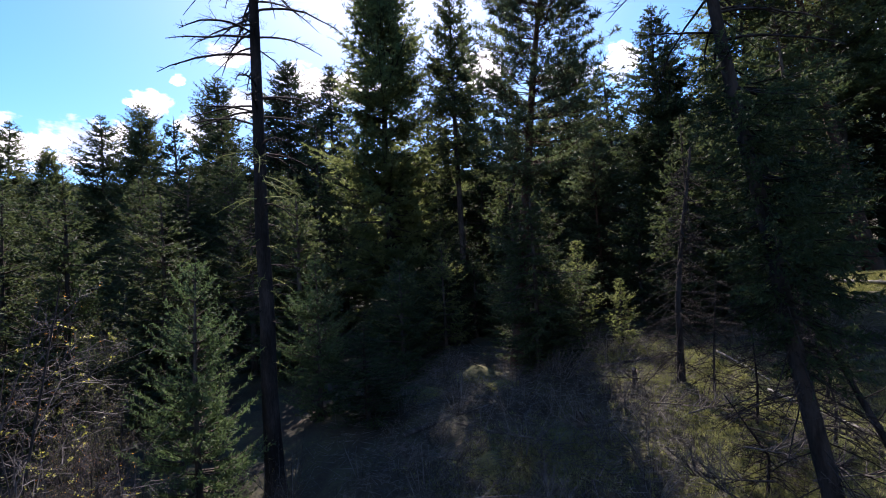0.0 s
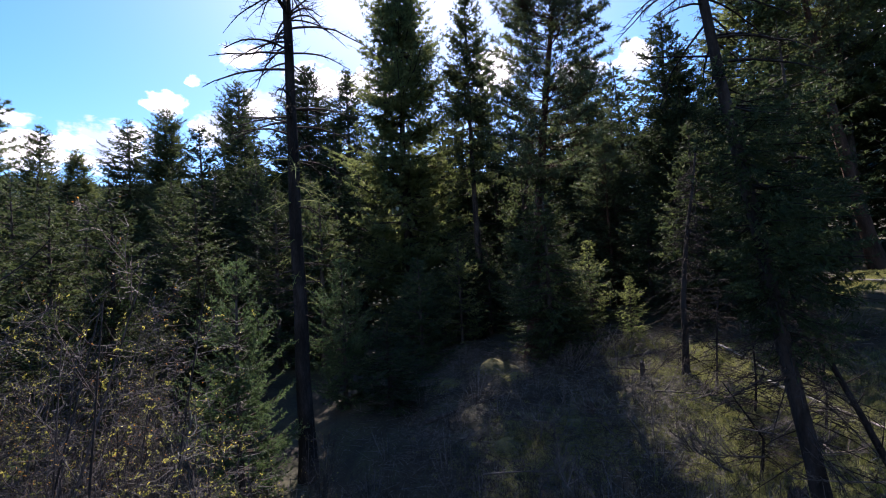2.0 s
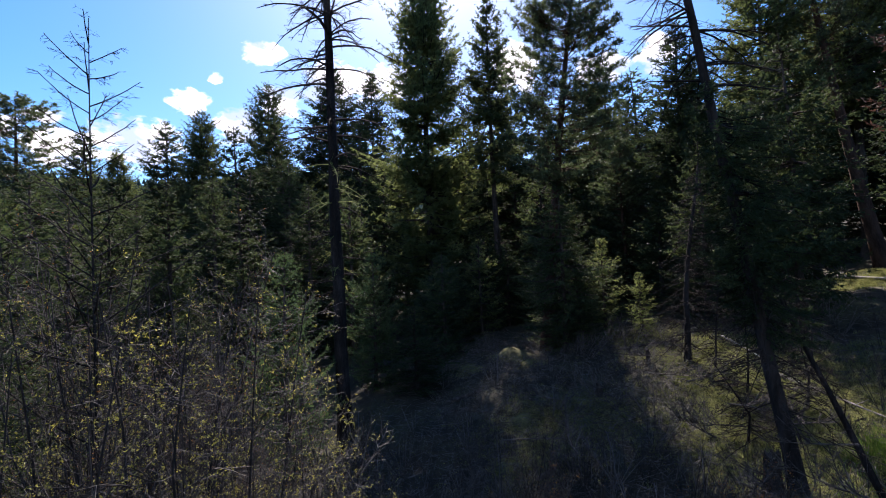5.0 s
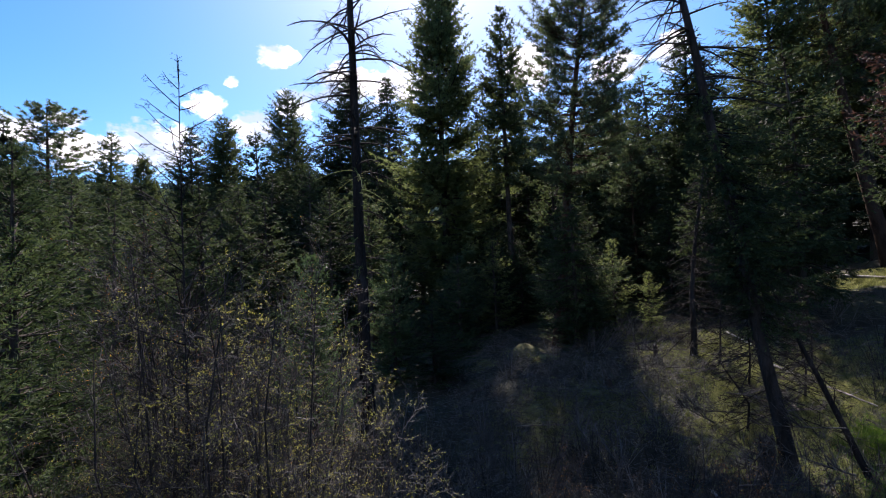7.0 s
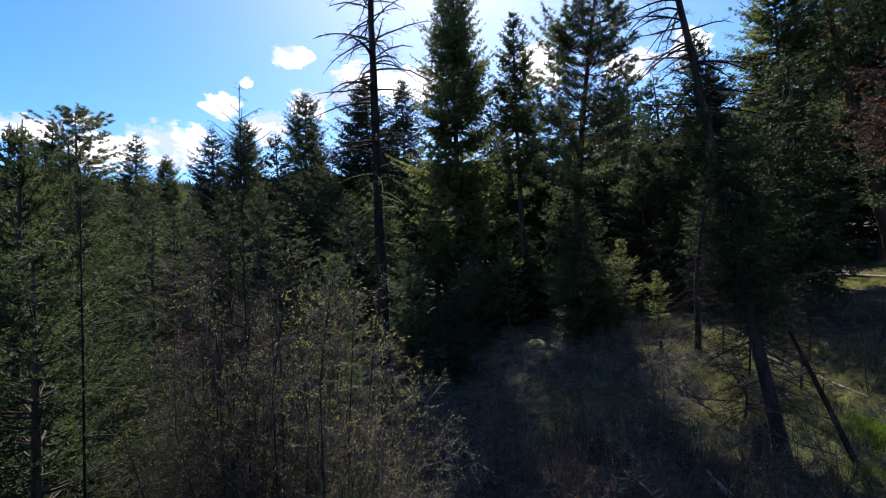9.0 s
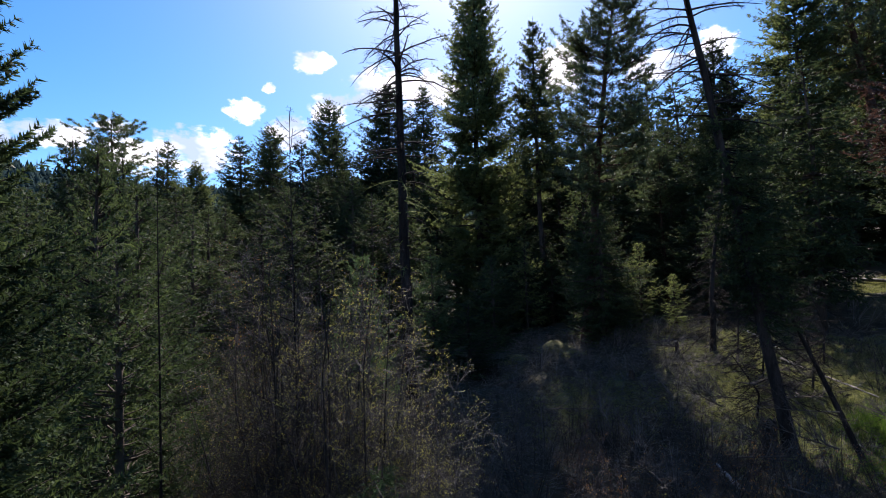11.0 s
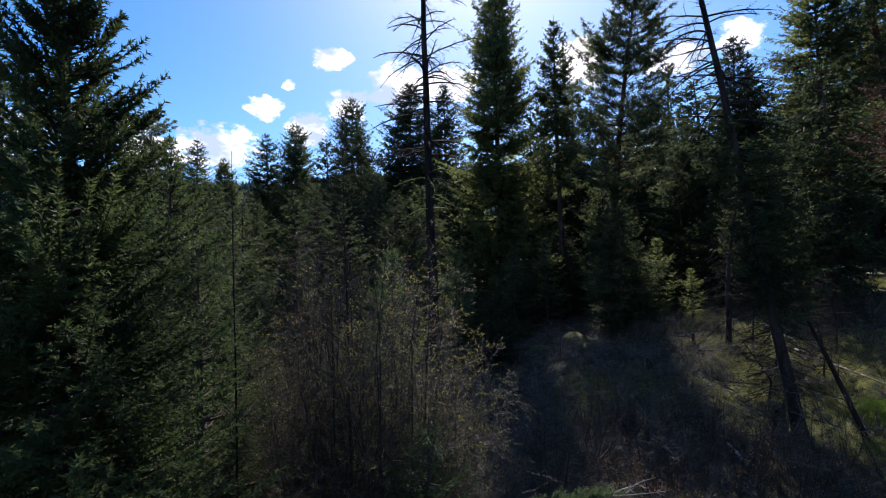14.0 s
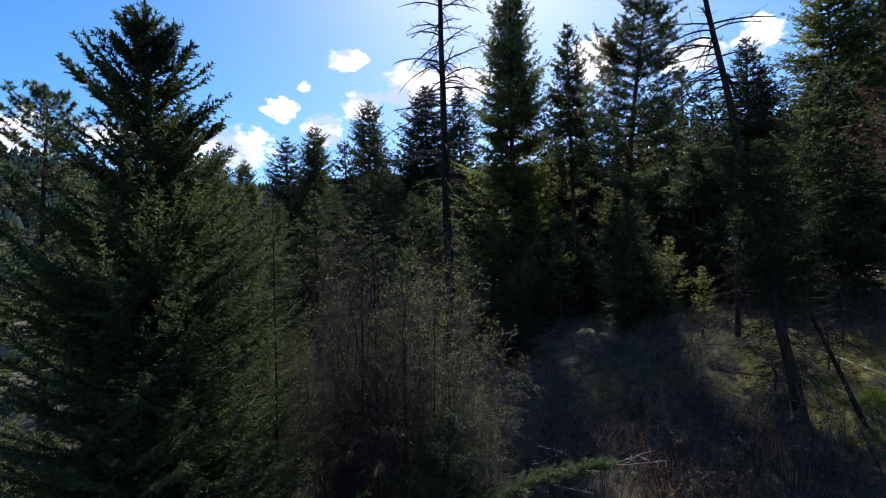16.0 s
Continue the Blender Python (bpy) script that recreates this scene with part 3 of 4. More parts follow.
TALL = "tall dark green fir with a ragged narrow crown, backlit"
plant("fir_a", -17.0, 33.4, 39.0, label="tall dense backlit fir with drooping side boughs", wide=1.02, rot=225)
plant("fir_slim", -10.9, 32.4, 32.4, label="slim pointed fir with an open spire", wide=.82, rot=200)
plant("pine_a", -5.63, 24.4, 27.8, name="pine_tree", label="ponderosa-like pine with tufted needles and a bare lower trunk", lean=(3.55, -2.7), rot=15, wide=1.12)
plant("pine_b", -1.6, 35.5, 19.5, name="pine_tree", label="low pine with sunlit glinting needles behind the tall one", wide=.8, rot=65)
plant("fir_high", 7.8, 34.2, 29.8, label=TALL, wide=.95, rot=70)
plant("fir_c", 2.7, 34.2, 27.5, label="dark fir with a pointed top behind the pine", wide=.95, rot=110)
plant("stand_c", -4.8, 45.0, 27.6, label=TALL, wide=1.3, rot=35)
plant("stand_c", -1.0, 47.0, 29.5, label=TALL, wide=1.35, rot=135)
plant("fir_low", 3.0, 26.6, 17.5, label="dark fir with drooping boughs behind the clearing", rot=85, wide=.85)
plant("fir_b", -38.2, 47.7, 38.3, label="broad-topped fir with a rounded dense crown", wide=1.05, rot=10)
plant("fir_c", -34.6, 51.4, 38.3, label=TALL, wide=1.2, rot=300)
plant("fir_b", -48.1, 46.1, 37.7, label="broad cone-shaped fir standing above its neighbours", wide=.95, rot=80)
plant("fir_b", -54.3, 40.3, 33.2, label="bushy round-topped fir with a dense crown", wide=.95, rot=120)
plant("stand_c", -54.9, 41.2, 31.6, label="second rounded top close beside a bushy fir", wide=.9, rot=20)
plant("fir_c", -59.2, 38.4, 32.0, label="thin-topped fir with sparse upper boughs", wide=1.15, rot=20)
plant("fir_c", -78.2, 38.7, 34.6, label="pointed spire of a fir among lower trees", wide=1.1, rot=250)
plant("fir_a", -73.8, 40.8, 30.7, label=TALL, wide=1.0, rot=170)
plant("pine_b", -86.0, 33.4, 38.8, name="pine_tree", label="dark open-crowned pine on the valley side", wide=1.55, rot=210)
plant("pine_b", -35.6, 1.5, 22.3, name="pine_tree", label="dark open-crowned pine low in the valley", wide=.95, rot=75)
big_fir = plant("near_fir", -5.6, -5.85, 14.1, label="dense green fir with upswept branch tips and a hanging cone", rot=30)
plant("valley_fir", -8.7, -2.1, 10.6, label="green fir half hidden behind a larger one", rot=130, wide=.95)
plant("valley_fir", -9.0, -8.0, 13.4, label="green fir at the edge of the stand", rot=230)
plant("valley_fir", -14.8, 1.4, 13.3, label="dense green fir low in the valley", rot=60, wide=1.1)
plant("valley_fir", -19.5, 3.2, 15.2, label="dense green fir low in the valley", rot=160, wide=1.1)
plant("fir_c", -26.5, 4.2, 17.6, label="slim fir with a thin pointed top", rot=90, wide=.7)
plant("fir_c", -27.4, 6.0, 18.4, label="slim fir with a thin pointed top", rot=200, wide=.7)
plant("young", -14.3, 12.5, 11.1, name="young_fir", label="young bright green fir beside the dead snag", rot=20, wide=.9)
plant("young", -14.3, 19.4, 11.2, name="young_fir", label="young bright green fir behind the dead snag", rot=140, wide=.95)
plant("young", -25.0, 14.5, 12.8, name="young_fir", label="young slender fir in the brush", rot=240, wide=.8)
plant("drooping_young", -3.2, -.45, 6.55, name="young_fir", label="small bright green fir among bare shrubs", rot=310, wide=1.0)
plant("lit_low", -.45, 25.5, 9.4, name="young_fir", label="small sunlit fir at the edge of the clearing", rot=33, wide=.75)
plant("rusty", 7.1, 10.9, 15.6, name="dead_fir", label="dying fir with rust-red needles", rot=50)
plant("lit_spindle", 7.7, 15.1, 15.7, label="slender fir with sunlit yellow-green boughs beside the dying one", rot=200, wide=1.1)
plant("fir_high", 13.6, 37.9, 37.5, label="tall fir with a thick dark trunk above the grassy bank", rot=250, wide=.85)
plant("pine_tall", 13.3, 34.4, 34.0, name="pine_tree", label="pine with a thick reddish leaning trunk above the grassy bank", rot=300, wide=.9, lean=(-3.4, 0))

for x, y, top, k, w in [(-18.7, 46.1, 29.4, "stand_c", 1.1), (-14.4, 49.6, 32.8, "stand_a", 1.1), (-10.7, 48.5, 29.0, "stand_b", 1.1), (-42.3, 34.7, 27.7, "stand_c", 1.1), (-40.6, 39.3, 29.0, "stand_a", 1.1), (-37.7, 44.4, 30.6, "stand_b", 1.1), (-31.5, 43.9, 29.1, "stand_c", 1.1), (-7.1, 47.2, 27.0, "stand_a", 1.1),
                        (-3.9, 50.5, 33.0, "stand_c", 1.0), (3.6, 35.6, 24.6, "mid_a", .8), (10.5, 48, 24, "mid_a", 1.2), (13.2, 50, 26, "mid_a", 1.2), (8.3, 47.5, 23.5, "mid_b", 1.2), (15.8, 45, 25, "mid_a", 1.1), (12.4, 44.5, 18.5, "mid_b", 1.2), (-20.5, 41.0, 23.5, "stand_b", 1.2), (-15.6, 43.5, 21.0, "stand_c", 1.2), (-12.0, 41.2, 22.6, "stand_a", 1.2), (-8.6, 40.6, 22.0, "stand_c", 1.2), (-24.5, 38.0, 22.0, "stand_a", 1.2),
                        (9.4, 43.5, 14.5, "fir_low", 1.3), (17.5, 36.5, 25, "mid_a", 1.1), (16.8, 41.5, 36, "fir_b", 1.05), (21.5, 40, 38, "stand_a", 1.1), (14.6, 47, 24, "mid_b", 1.2)]:
    plant(k, x, y, top, label="dense dark fir behind the grassy bank" if x > 6 else TALL, wide=w, rot=x * 37, group="firs of the stand")
plant("drooping", 6.3, 22.6, 20.2, label="dark fir with drooping boughs over the edge of the clearing", rot=140)
plant("drooping", -4.2, 22.9, 15.0, label="dark fir with drooping boughs hiding the foot of the pine", wide=.95, rot=75)
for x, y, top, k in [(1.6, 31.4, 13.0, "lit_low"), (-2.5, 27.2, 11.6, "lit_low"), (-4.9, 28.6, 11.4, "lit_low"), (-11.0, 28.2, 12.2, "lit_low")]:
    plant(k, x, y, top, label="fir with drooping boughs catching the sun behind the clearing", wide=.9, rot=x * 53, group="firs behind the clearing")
plant("fir_low_b", -3.6, 23.6, 10.4, label="low dark fir at the edge of the clearing", wide=1.0, rot=195)


def long_bough(ob, low, tip, seed, cone=False):
    """A bough that stands out from the crown of ob, from the trunk at height low to tip, with needled side shoots and perhaps a cone."""
    rng = np.random.default_rng(seed)
    back = ob.matrix_basis.inverted()
    a, b = np.array([ob.location[0], ob.location[1], low]), np.array(tip, float)
    s = np.linspace(0, 1, 9)
    P = a + (b - a) * s[:, None]
    P[:, 2] -= .12 * np.linalg.norm(b - a) * np.sin(np.pi * s)
    n, per = 60, 60
    t = rng.uniform(.3, 1.0, n)
    p = np.stack([np.interp(t, s, P[:, c]) for c in range(3)], 1)
    d = unit(np.broadcast_to(b - a, (n, 3)))
    way = unit(d * .8 + perp(rng, d) * .7 + np.array([0, 0, .15]))
    ln = rng.uniform(.12, .34, n) * (1.35 - t)
    i = np.repeat(np.arange(n), per)
    f = rng.uniform(0, 1, n * per)
    q = p[i] + way[i] * (ln[i] * f)[:, None]
    w = unit(way[i] * .7 + perp(rng, way[i]) * .7)
    needles = blades(q, w, perp(rng, w), .05 * rng.uniform(.6, 1.2, n * per), .013 * rng.uniform(.7, 1.3, n * per))
    tw = tubes(np.stack([p, p + way * ln[:, None]], 1), np.stack([np.full(n, .006), np.full(n, .003)], 1), 3)
    me = mesh("branch", [(*tubes(P[None], (.02 * (1.1 - s))[None], 5), BARK), (*tw, BARK), (*needles, FIR_DARKENED)])
    me.transform(back)
    br = part("branch", me, ob)
    if cone:      # rings of overlapping scales round a spindle, hanging by its stalk
        V, F = [], []
        for k in range(9):
            z0, r = -.012 * k - .02, .017 * math.sin(math.pi * (k + 1.2) / 11) ** .6
            for j in range(7):
                g = (j + .5 * (k % 2)) * 6.283 / 7
                o, sd = np.array([math.cos(g), math.sin(g), 0]), np.array([-math.sin(g), math.cos(g), 0])
                c = b + np.array([0, 0, z0])
                at = len(V)
                V += [c + o * r * .5 - sd * r * .5, c + o * r * .5 + sd * r * .5, c + o * r * 1.25 + sd * r * .35 + np.array([0, 0, -.014]), c + o * r * 1.25 - sd * r * .35 + np.array([0, 0, -.014])]
                F.append((at, at + 1, at + 2, at + 3))
        core = tubes(np.array([[b + np.array([0, 0, .01]), b + np.array([0, 0, -.03]), b + np.array([0, 0, -.08]), b + np.array([0, 0, -.13])]]), np.array([[.003, .012, .013, .004]]), 6)
        mc = mesh("cone", [(np.array(V), np.array(F), TWIG), (*core, TWIG)])
        mc.transform(back)
        part("cone", mc, br, "small red-brown hanging cone")


long_bough(big_fir, 11.5, (-5.29, -4.69, 12.14), 401, True)
long_bough(big_fir, 12.66, (-5.30, -5.21, 13.41), 402)
long_bough(big_fir, 12.05, (-5.95, -6.89, 12.80), 403)
long_bough(big_fir, 11.72, (-5.11, -4.87, 12.47), 404)


def fill_trees():
    """The stand behind: seeded, kept below the skyline of the trees above."""
    rng = np.random.default_rng(77)
    spots = []
    tries = 0
    while len(spots) < 68 and tries < 4000:
        tries += 1
        azd = rng.uniform(-82, 34)
        dist = rng.uniform(24, 72 if azd < -20 else 58 if azd < 10 else 44)
        x, y = dist * math.sin(radians(azd)), dist * math.cos(radians(azd))
        if -15 < x < 9 and y < 33 or x > 6 and y < 35 and x < 15 or any(math.hypot(x - a, y - b) < 3.4 for a, b, *_ in spots):
            continue
        if azd < -26 and dist < 41 and rng.uniform() < .8:      # the valley side stays open in front
            continue
        cap = np.interp(azd, [-82, -62, -52, -45, -30, -14, -4, 4, 12, 34], [12, 12.3, 13.8, 15.5, 18.0, 19, 20.5, 23.5, 31, 36])
        z = float(ground_z(x, y))
        top = 9.8 + dist * math.tan(radians(cap * rng.uniform(.72, 1.0)))
        for px, py, up, half in ((3.3, 17.0, 0, 2.5), (11.4, 32.4, 0, 4.6), (-4.0, 22.6, 5, 3.2), (1.2, 25.0, 0, 2.6), (3.4, 22.4, 0, 2.4), (-7.8, 23.8, 0, 1.6)):        # gaps through which the sun reaches the clearings
            s, lat = (y - py) * .891 - (x - px) * .454, (x - px) * .891 + (y - py) * .454
            if abs(lat) < half and -4 < s < 30:
                top = min(top, float(ground_z(px, py)) + up + .93 * (s - 3))
        H = min(top - z, rng.uniform(24, 34))
        if H < 5:
            continue
        spots.append((x, y, z + H, H))
    for x, y, top, H in spots:
        if 12 < x < 19 and 27 < y < 40 or x > 22 or x < -58 or x < -28 and y > 54 or -13 < x < -11.5 and 32 < y < 34:
            continue
        k = rng.choice(["stand_a", "stand_b", "stand_c"]) if H > 13 and math.hypot(x, y) > 44 else rng.choice(["mid_a", "mid_b"]) if H > 11 else rng.choice(["fir_low", "fir_low_b"])
        plant(str(k), x, y, top, label="fir of the dense dark stand on the slope" if H > 13 else "low dark fir of the understorey", rot=float(rng.uniform(0, 360)),
              wide=float(rng.uniform(.9, 1.2)), group="firs of the stand")


fill_trees()


def valley_stand():
    """The farther stand on the valley side, its tops just under the far ridge."""
    rng = np.random.default_rng(78)
    for k in range(26):
        azd, dist = -76 + 24 * (k + rng.uniform(0, 1)) / 26, rng.uniform(64, 104)
        x, y = dist * math.sin(radians(azd)), dist * math.cos(radians(azd))
        top = 9.8 + dist * math.tan(radians(rng.uniform(8.2, 11.2)))
        plant(str(rng.choice(["stand_a", "stand_b", "stand_c"])), x, y, top, label="fir of the dense dark stand on the valley side", rot=float(rng.uniform(0, 360)), wide=float(rng.uniform(.9, 1.2)), group="firs of the valley side")


valley_stand()


def understorey():
    rng = np.random.default_rng(9)
    for x, y, h in [(-13.2, 26.4, 6.5), (-6.8, 29.0, 5.0), (-3, 30, 4.0), (.8, 31, 6.5), (4.8, 29, 12), (6.0, 28.4, 12), (14.8, 26.5, 14), (-12.5, 29, 4.0),
                    (-20.5, 26, 12), (-24, 20, 9), (-23.5, 29, 14), (3.4, 33.5, 14), (-7.5, 33, 12), (-4.0, 26.4, 4.6), (-8.6, 35.2, 8.0), (-9.8, 30.8, 6.2), (-10.9, 33.2, 7.8), (-12.9, 33.7, 9.0), (-11.6, 31.8, 6.4), (1.8, 28.2, 3.6), (-5.0, 24.8, 3.2), (-11.4, 19.0, 4.6), (-12.0, 24.0, 7), (-4.2, 23.4, 3.2)]:
        z = float(ground_z(x, y))
        plant(str(rng.choice(["fir_low", "fir_low_b"])), x, y, z + h, label="low dark fir of the understorey", rot=float(rng.uniform(0, 360)), wide=float(rng.uniform(1.0, 1.35)), group="firs of the understorey")


understorey()


# ---- the dead snag and the leaning dead-topped tree ----
def snag(name, label, x, y, foot, line, r0, boughs_at, seed, mat, bough_len, lichen=(), thin=1.0, fall=0.0, arch=(.10, -.20), taper=.9, wispy=0.0):
    rng = np.random.default_rng(seed)
    ob = new(name)
    ob.location = (x, y, foot)
    line = np.array(line, float)
    k = np.linspace(0, len(line) - 1, 28)
    P = np.stack([np.interp(k, np.arange(len(line)), line[:, c]) for c in range(3)], 1)
    P[:, :2] += .02 * np.sin(P[:, 2:3] * np.array([1.1, .8]) + np.array([0, 1.7]))
    s = P[:, 2] / P[-1, 2]
    rad = r0 * (1 - .72 * s) * (1 + .45 * np.exp(-s * 26))
    part("trunk", mesh("trunk", [(*tubes(P[None], rad[None], 12), mat)], True), ob)
    for h in boughs_at:
        L = bough_len(h / P[-1, 2]) * rng.uniform(.7, 1.2)
        a = rng.uniform(0, 360)
        o = [float(np.interp(h, P[:, 2], P[:, c])) for c in range(3)]
        low = h in lichen
        weak = h < wispy      # thin dead boughs hanging under the crown
        b = part("branch", dead_bough(rng, L, rng.normal(arch[0], .10 + .5 * fall) - (.3 if low or weak else fall), rng.normal(arch[1], .12), LICHEN if low else mat, 12, thin * (.012 + .009 * L) * (.5 if low else .4 if weak else 1), taper), ob, "lichen-covered drooping dead branch" if low else "")
        b.matrix_basis = pose(*o, 0, 0, a)
    return tagged(ob, label, "dead tree")


rs = np.random.default_rng(3)
top_hs = [float(v) for v in rs.uniform(16.5, 29, 92)] + [float(v) for v in rs.uniform(12.5, 16.5, 12)]
low_hs = [float(v) for v in rs.uniform(5.0, 13.5, 46)]
snag("dead_snag", "tall grey dead snag with bare curved branches", -12.72, 14.1, float(ground_z(-12.72, 14.1)) - .2, [(.15, .1, 0), (.02, 0, 10), (-.05, -.02, 20), (-.12, -.05, 29.5)], .33, top_hs + low_hs, 21, BACKLIT_BARK,
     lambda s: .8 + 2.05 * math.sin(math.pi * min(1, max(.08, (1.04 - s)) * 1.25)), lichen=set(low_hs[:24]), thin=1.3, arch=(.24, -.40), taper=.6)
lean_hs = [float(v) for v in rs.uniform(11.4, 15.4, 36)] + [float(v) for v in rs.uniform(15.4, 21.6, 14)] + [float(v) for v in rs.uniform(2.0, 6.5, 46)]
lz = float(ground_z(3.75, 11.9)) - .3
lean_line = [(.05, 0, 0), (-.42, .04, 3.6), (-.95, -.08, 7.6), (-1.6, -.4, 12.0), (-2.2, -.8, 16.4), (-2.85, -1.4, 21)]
leaning = snag("leaning_tree", "dark leaning fir with a bare dead top and drooping boughs", 3.75, 11.9, lz, lean_line, .2, lean_hs, 22, BACKLIT_BARK,
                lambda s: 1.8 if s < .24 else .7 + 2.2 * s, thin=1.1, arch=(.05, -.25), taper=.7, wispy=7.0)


def live_boughs(ob, line, low, high, reach, count, seed):
    """The living part of a crown round a leaning trunk: drooping dense boughs between two heights."""
    rng = np.random.default_rng(seed)
    line = np.array(line, float)
    h = rng.uniform(low, high, count)
    u = (high - h) / (high - low)
    a = rng.uniform(0, 6.283, count)
    L = reach * (.35 + .65 * np.sin(np.pi * np.clip(u * .8 + .12, 0, 1))) * rng.uniform(.6, 1.2, count) * (1 + .4 * np.cos(a))
    e = np.radians(rng.normal(-8, 9, count) - 16 * u)
    o = np.stack([np.interp(h, line[:, 2], line[:, c]) for c in range(3)], 1)
    fw = np.stack([np.cos(a), np.sin(a), 0 * a], 1)
    ss = np.linspace(0, 1, 4)
    P = np.stack([bough_at(o, fw, L, e, np.full(count, k), -.05) for k in ss], 1)
    wood = tubes(P, (.010 + .010 * L)[:, None] * (1.08 - ss)[None], 3)
    # needles darkened in colour for the shade of trees standing up-sun
    part("crown", mesh("crown", [(*foliage(rng, o, fw, L, e, .11, .045, .12, .036, .36, .6, (.42, .16, .8), 30), FIR_DARKEST), (*wood, BACKLIT_BARK)]), ob, "dense dark drooping boughs round the trunk")


live_boughs(leaning, lean_line, 4.4, 11.2, 1.75, 200, 405)
# ---- slim trunk in the sunlit clearing, the thin leaning pole, stump and logs ----
small_hs = [float(v) for v in rs.uniform(.9, 8.6, 130)]
snag("slim_dead_fir", "slim dead fir with fine drooping twigs in the grassy clearing", 1.6, 19.85, float(ground_z(1.6, 19.85)) - .15, [(0, 0, 0), (.1, 0, 3), (.45, 0, 6), (.95, 0, 9)], .14, small_hs, 23, BACKLIT_BARK, lambda s: .55 + 1.5 * (1 - s), thin=.5, fall=.4)
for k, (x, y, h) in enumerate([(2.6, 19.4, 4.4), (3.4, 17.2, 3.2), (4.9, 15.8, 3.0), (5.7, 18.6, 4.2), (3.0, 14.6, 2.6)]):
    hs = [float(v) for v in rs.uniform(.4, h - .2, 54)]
    snag("dead_sapling", "small dead fir with a lattice of fine drooping twigs", x, y, float(ground_z(x, y)) - .1, [(0, 0, 0), (.1, .05, h * .4), (.4 - .3 * k, .1, h)], .045, hs, 24 + k, BACKLIT_BARK, lambda s: .4 + 1.0 * (1 - s) ** .7, thin=.45, fall=.3)


def fallen(name, label, a, b, r, mat, seed, twigs=6, sides=9):
    """A log or pole from a to b (points on or over the ground) with broken stubs."""
    rng = np.random.default_rng(seed)
    a, b = np.array(a, float), np.array(b, float)
    K = 9
    s = np.linspace(0, 1, K)
    P = a + (b - a) * s[:, None] + np.cumsum(rng.normal(0, .012, (K, 3)), axis=0)
    L = np.linalg.norm(b - a)
    ob = new(name)
    ob.location = a
    ch = [(*tubes((P - a)[None], (r * (1.0 - .55 * s))[None], sides), mat)]
    capv, _ = tubes((P - a)[None, :2], np.array([[r, r]]), sides)
    ch.append((capv[:sides], np.arange(sides)[None, ::-1], mat))
    part("trunk", mesh("trunk", ch, True), ob)
    d = unit(b - a)
    for _ in range(twigs):
        t = rng.uniform(.15, .95)
        br = part("branch", dead_bough(rng, rng.uniform(.25, .9), 0, .1, mat, 3, .012), ob)
        w = unit(d * .5 + unit(rng.normal(size=3)) + np.array([0, 0, .5]))
        br.matrix_basis = Matrix.Translation(Vector((b - a) * t)) @ Vector(w).to_track_quat("X", "Z").to_matrix().to_4x4()
    return tagged(ob, label, "log" if r > .07 else "branch")


def dead_top(x, y, rot, L, seed):
    """A fallen dead fir top: a thin stem with its bare boughs still on."""
    rng = np.random.default_rng(seed)
    ob = new("fallen_branch")
    ob.matrix_basis = Matrix.Translation(on_ground(x, y, .1)) @ pose(0, -6, 0, 0, 0, rot)
    s = np.linspace(0, 1, 6)
    P = np.stack([s * L, .03 * L * np.sin(s * 4), .05 * L * s], 1)
    part("trunk", mesh("trunk", [(*tubes(P[None], (.022 * (1.15 - s))[None], 6), DEADWOOD)], True), ob)
    for _ in range(14):
        t = rng.uniform(.1, .95)
        br = part("branch", dead_bough(rng, rng.uniform(.5, 1.3) * (1.2 - t), 0, .15, DEADWOOD, 7, .014), ob)
        a = rng.uniform(0, 6.283)
        w = Vector((.7, math.cos(a), abs(math.sin(a)) * .8 + .05)).normalized()
        br.matrix_basis = Matrix.Translation((t * L, .03 * L * math.sin(t * 4), .05 * L * t)) @ w.to_track_quat("X", "Z").to_matrix().to_4x4()
    tagged(ob, "fallen dead fir top with bare grey twigs", "branch", "fallen dead tops")


def on_ground(x, y, up=.06):
    return (x, y, float(ground_z(x, y)) + up)


fallen("leaning_pole", "thin dark dead pole leaning against nothing but brush", on_ground(5.6, 11.8, -.2), (3.75, 13.1, 9.1), .095, BACKLIT_BARK, 31, 14)
fallen("fallen_log", "pale barkless fallen log lying in the grass", on_ground(4.3, 19.6), on_ground(6.6, 14.9, .12), .06, PALE_WOOD, 32, 5)
fallen("fallen_log", "pale barkless fallen log lying in the grass", on_ground(3.2, 22.9), on_ground(4.4, 20.0, .1), .05, PALE_WOOD, 33, 4)
fallen("fallen_log", "weathered fallen log on the upper grassy bank", on_ground(9.2, 34.6, .15), on_ground(13.2, 29.6, .2), .14, PALE_WOOD, 34, 6)
fallen("fallen_log", "grey fallen log half buried in dry brush", on_ground(-9.1, 18.0), on_ground(-5.6, 19.2, .1), .12, DEADWOOD, 35, 5)
fallen("fallen_log", "grey fallen log half buried in dry brush", on_ground(-3.4, 12.5), on_ground(-.4, 15.8, .1), .09, DEADWOOD, 36, 5)
fallen("fallen_log", "short pale broken log on dark soil", on_ground(2.2, 9.7), on_ground(1.6, 10.9, .12), .08, PALE_WOOD, 37, 2)
fallen("fallen_log", "thin arched grey log in the clearing", on_ground(-1.4, 22.6), on_ground(1.6, 23.6, .2), .08, DEADWOOD, 38, 6)


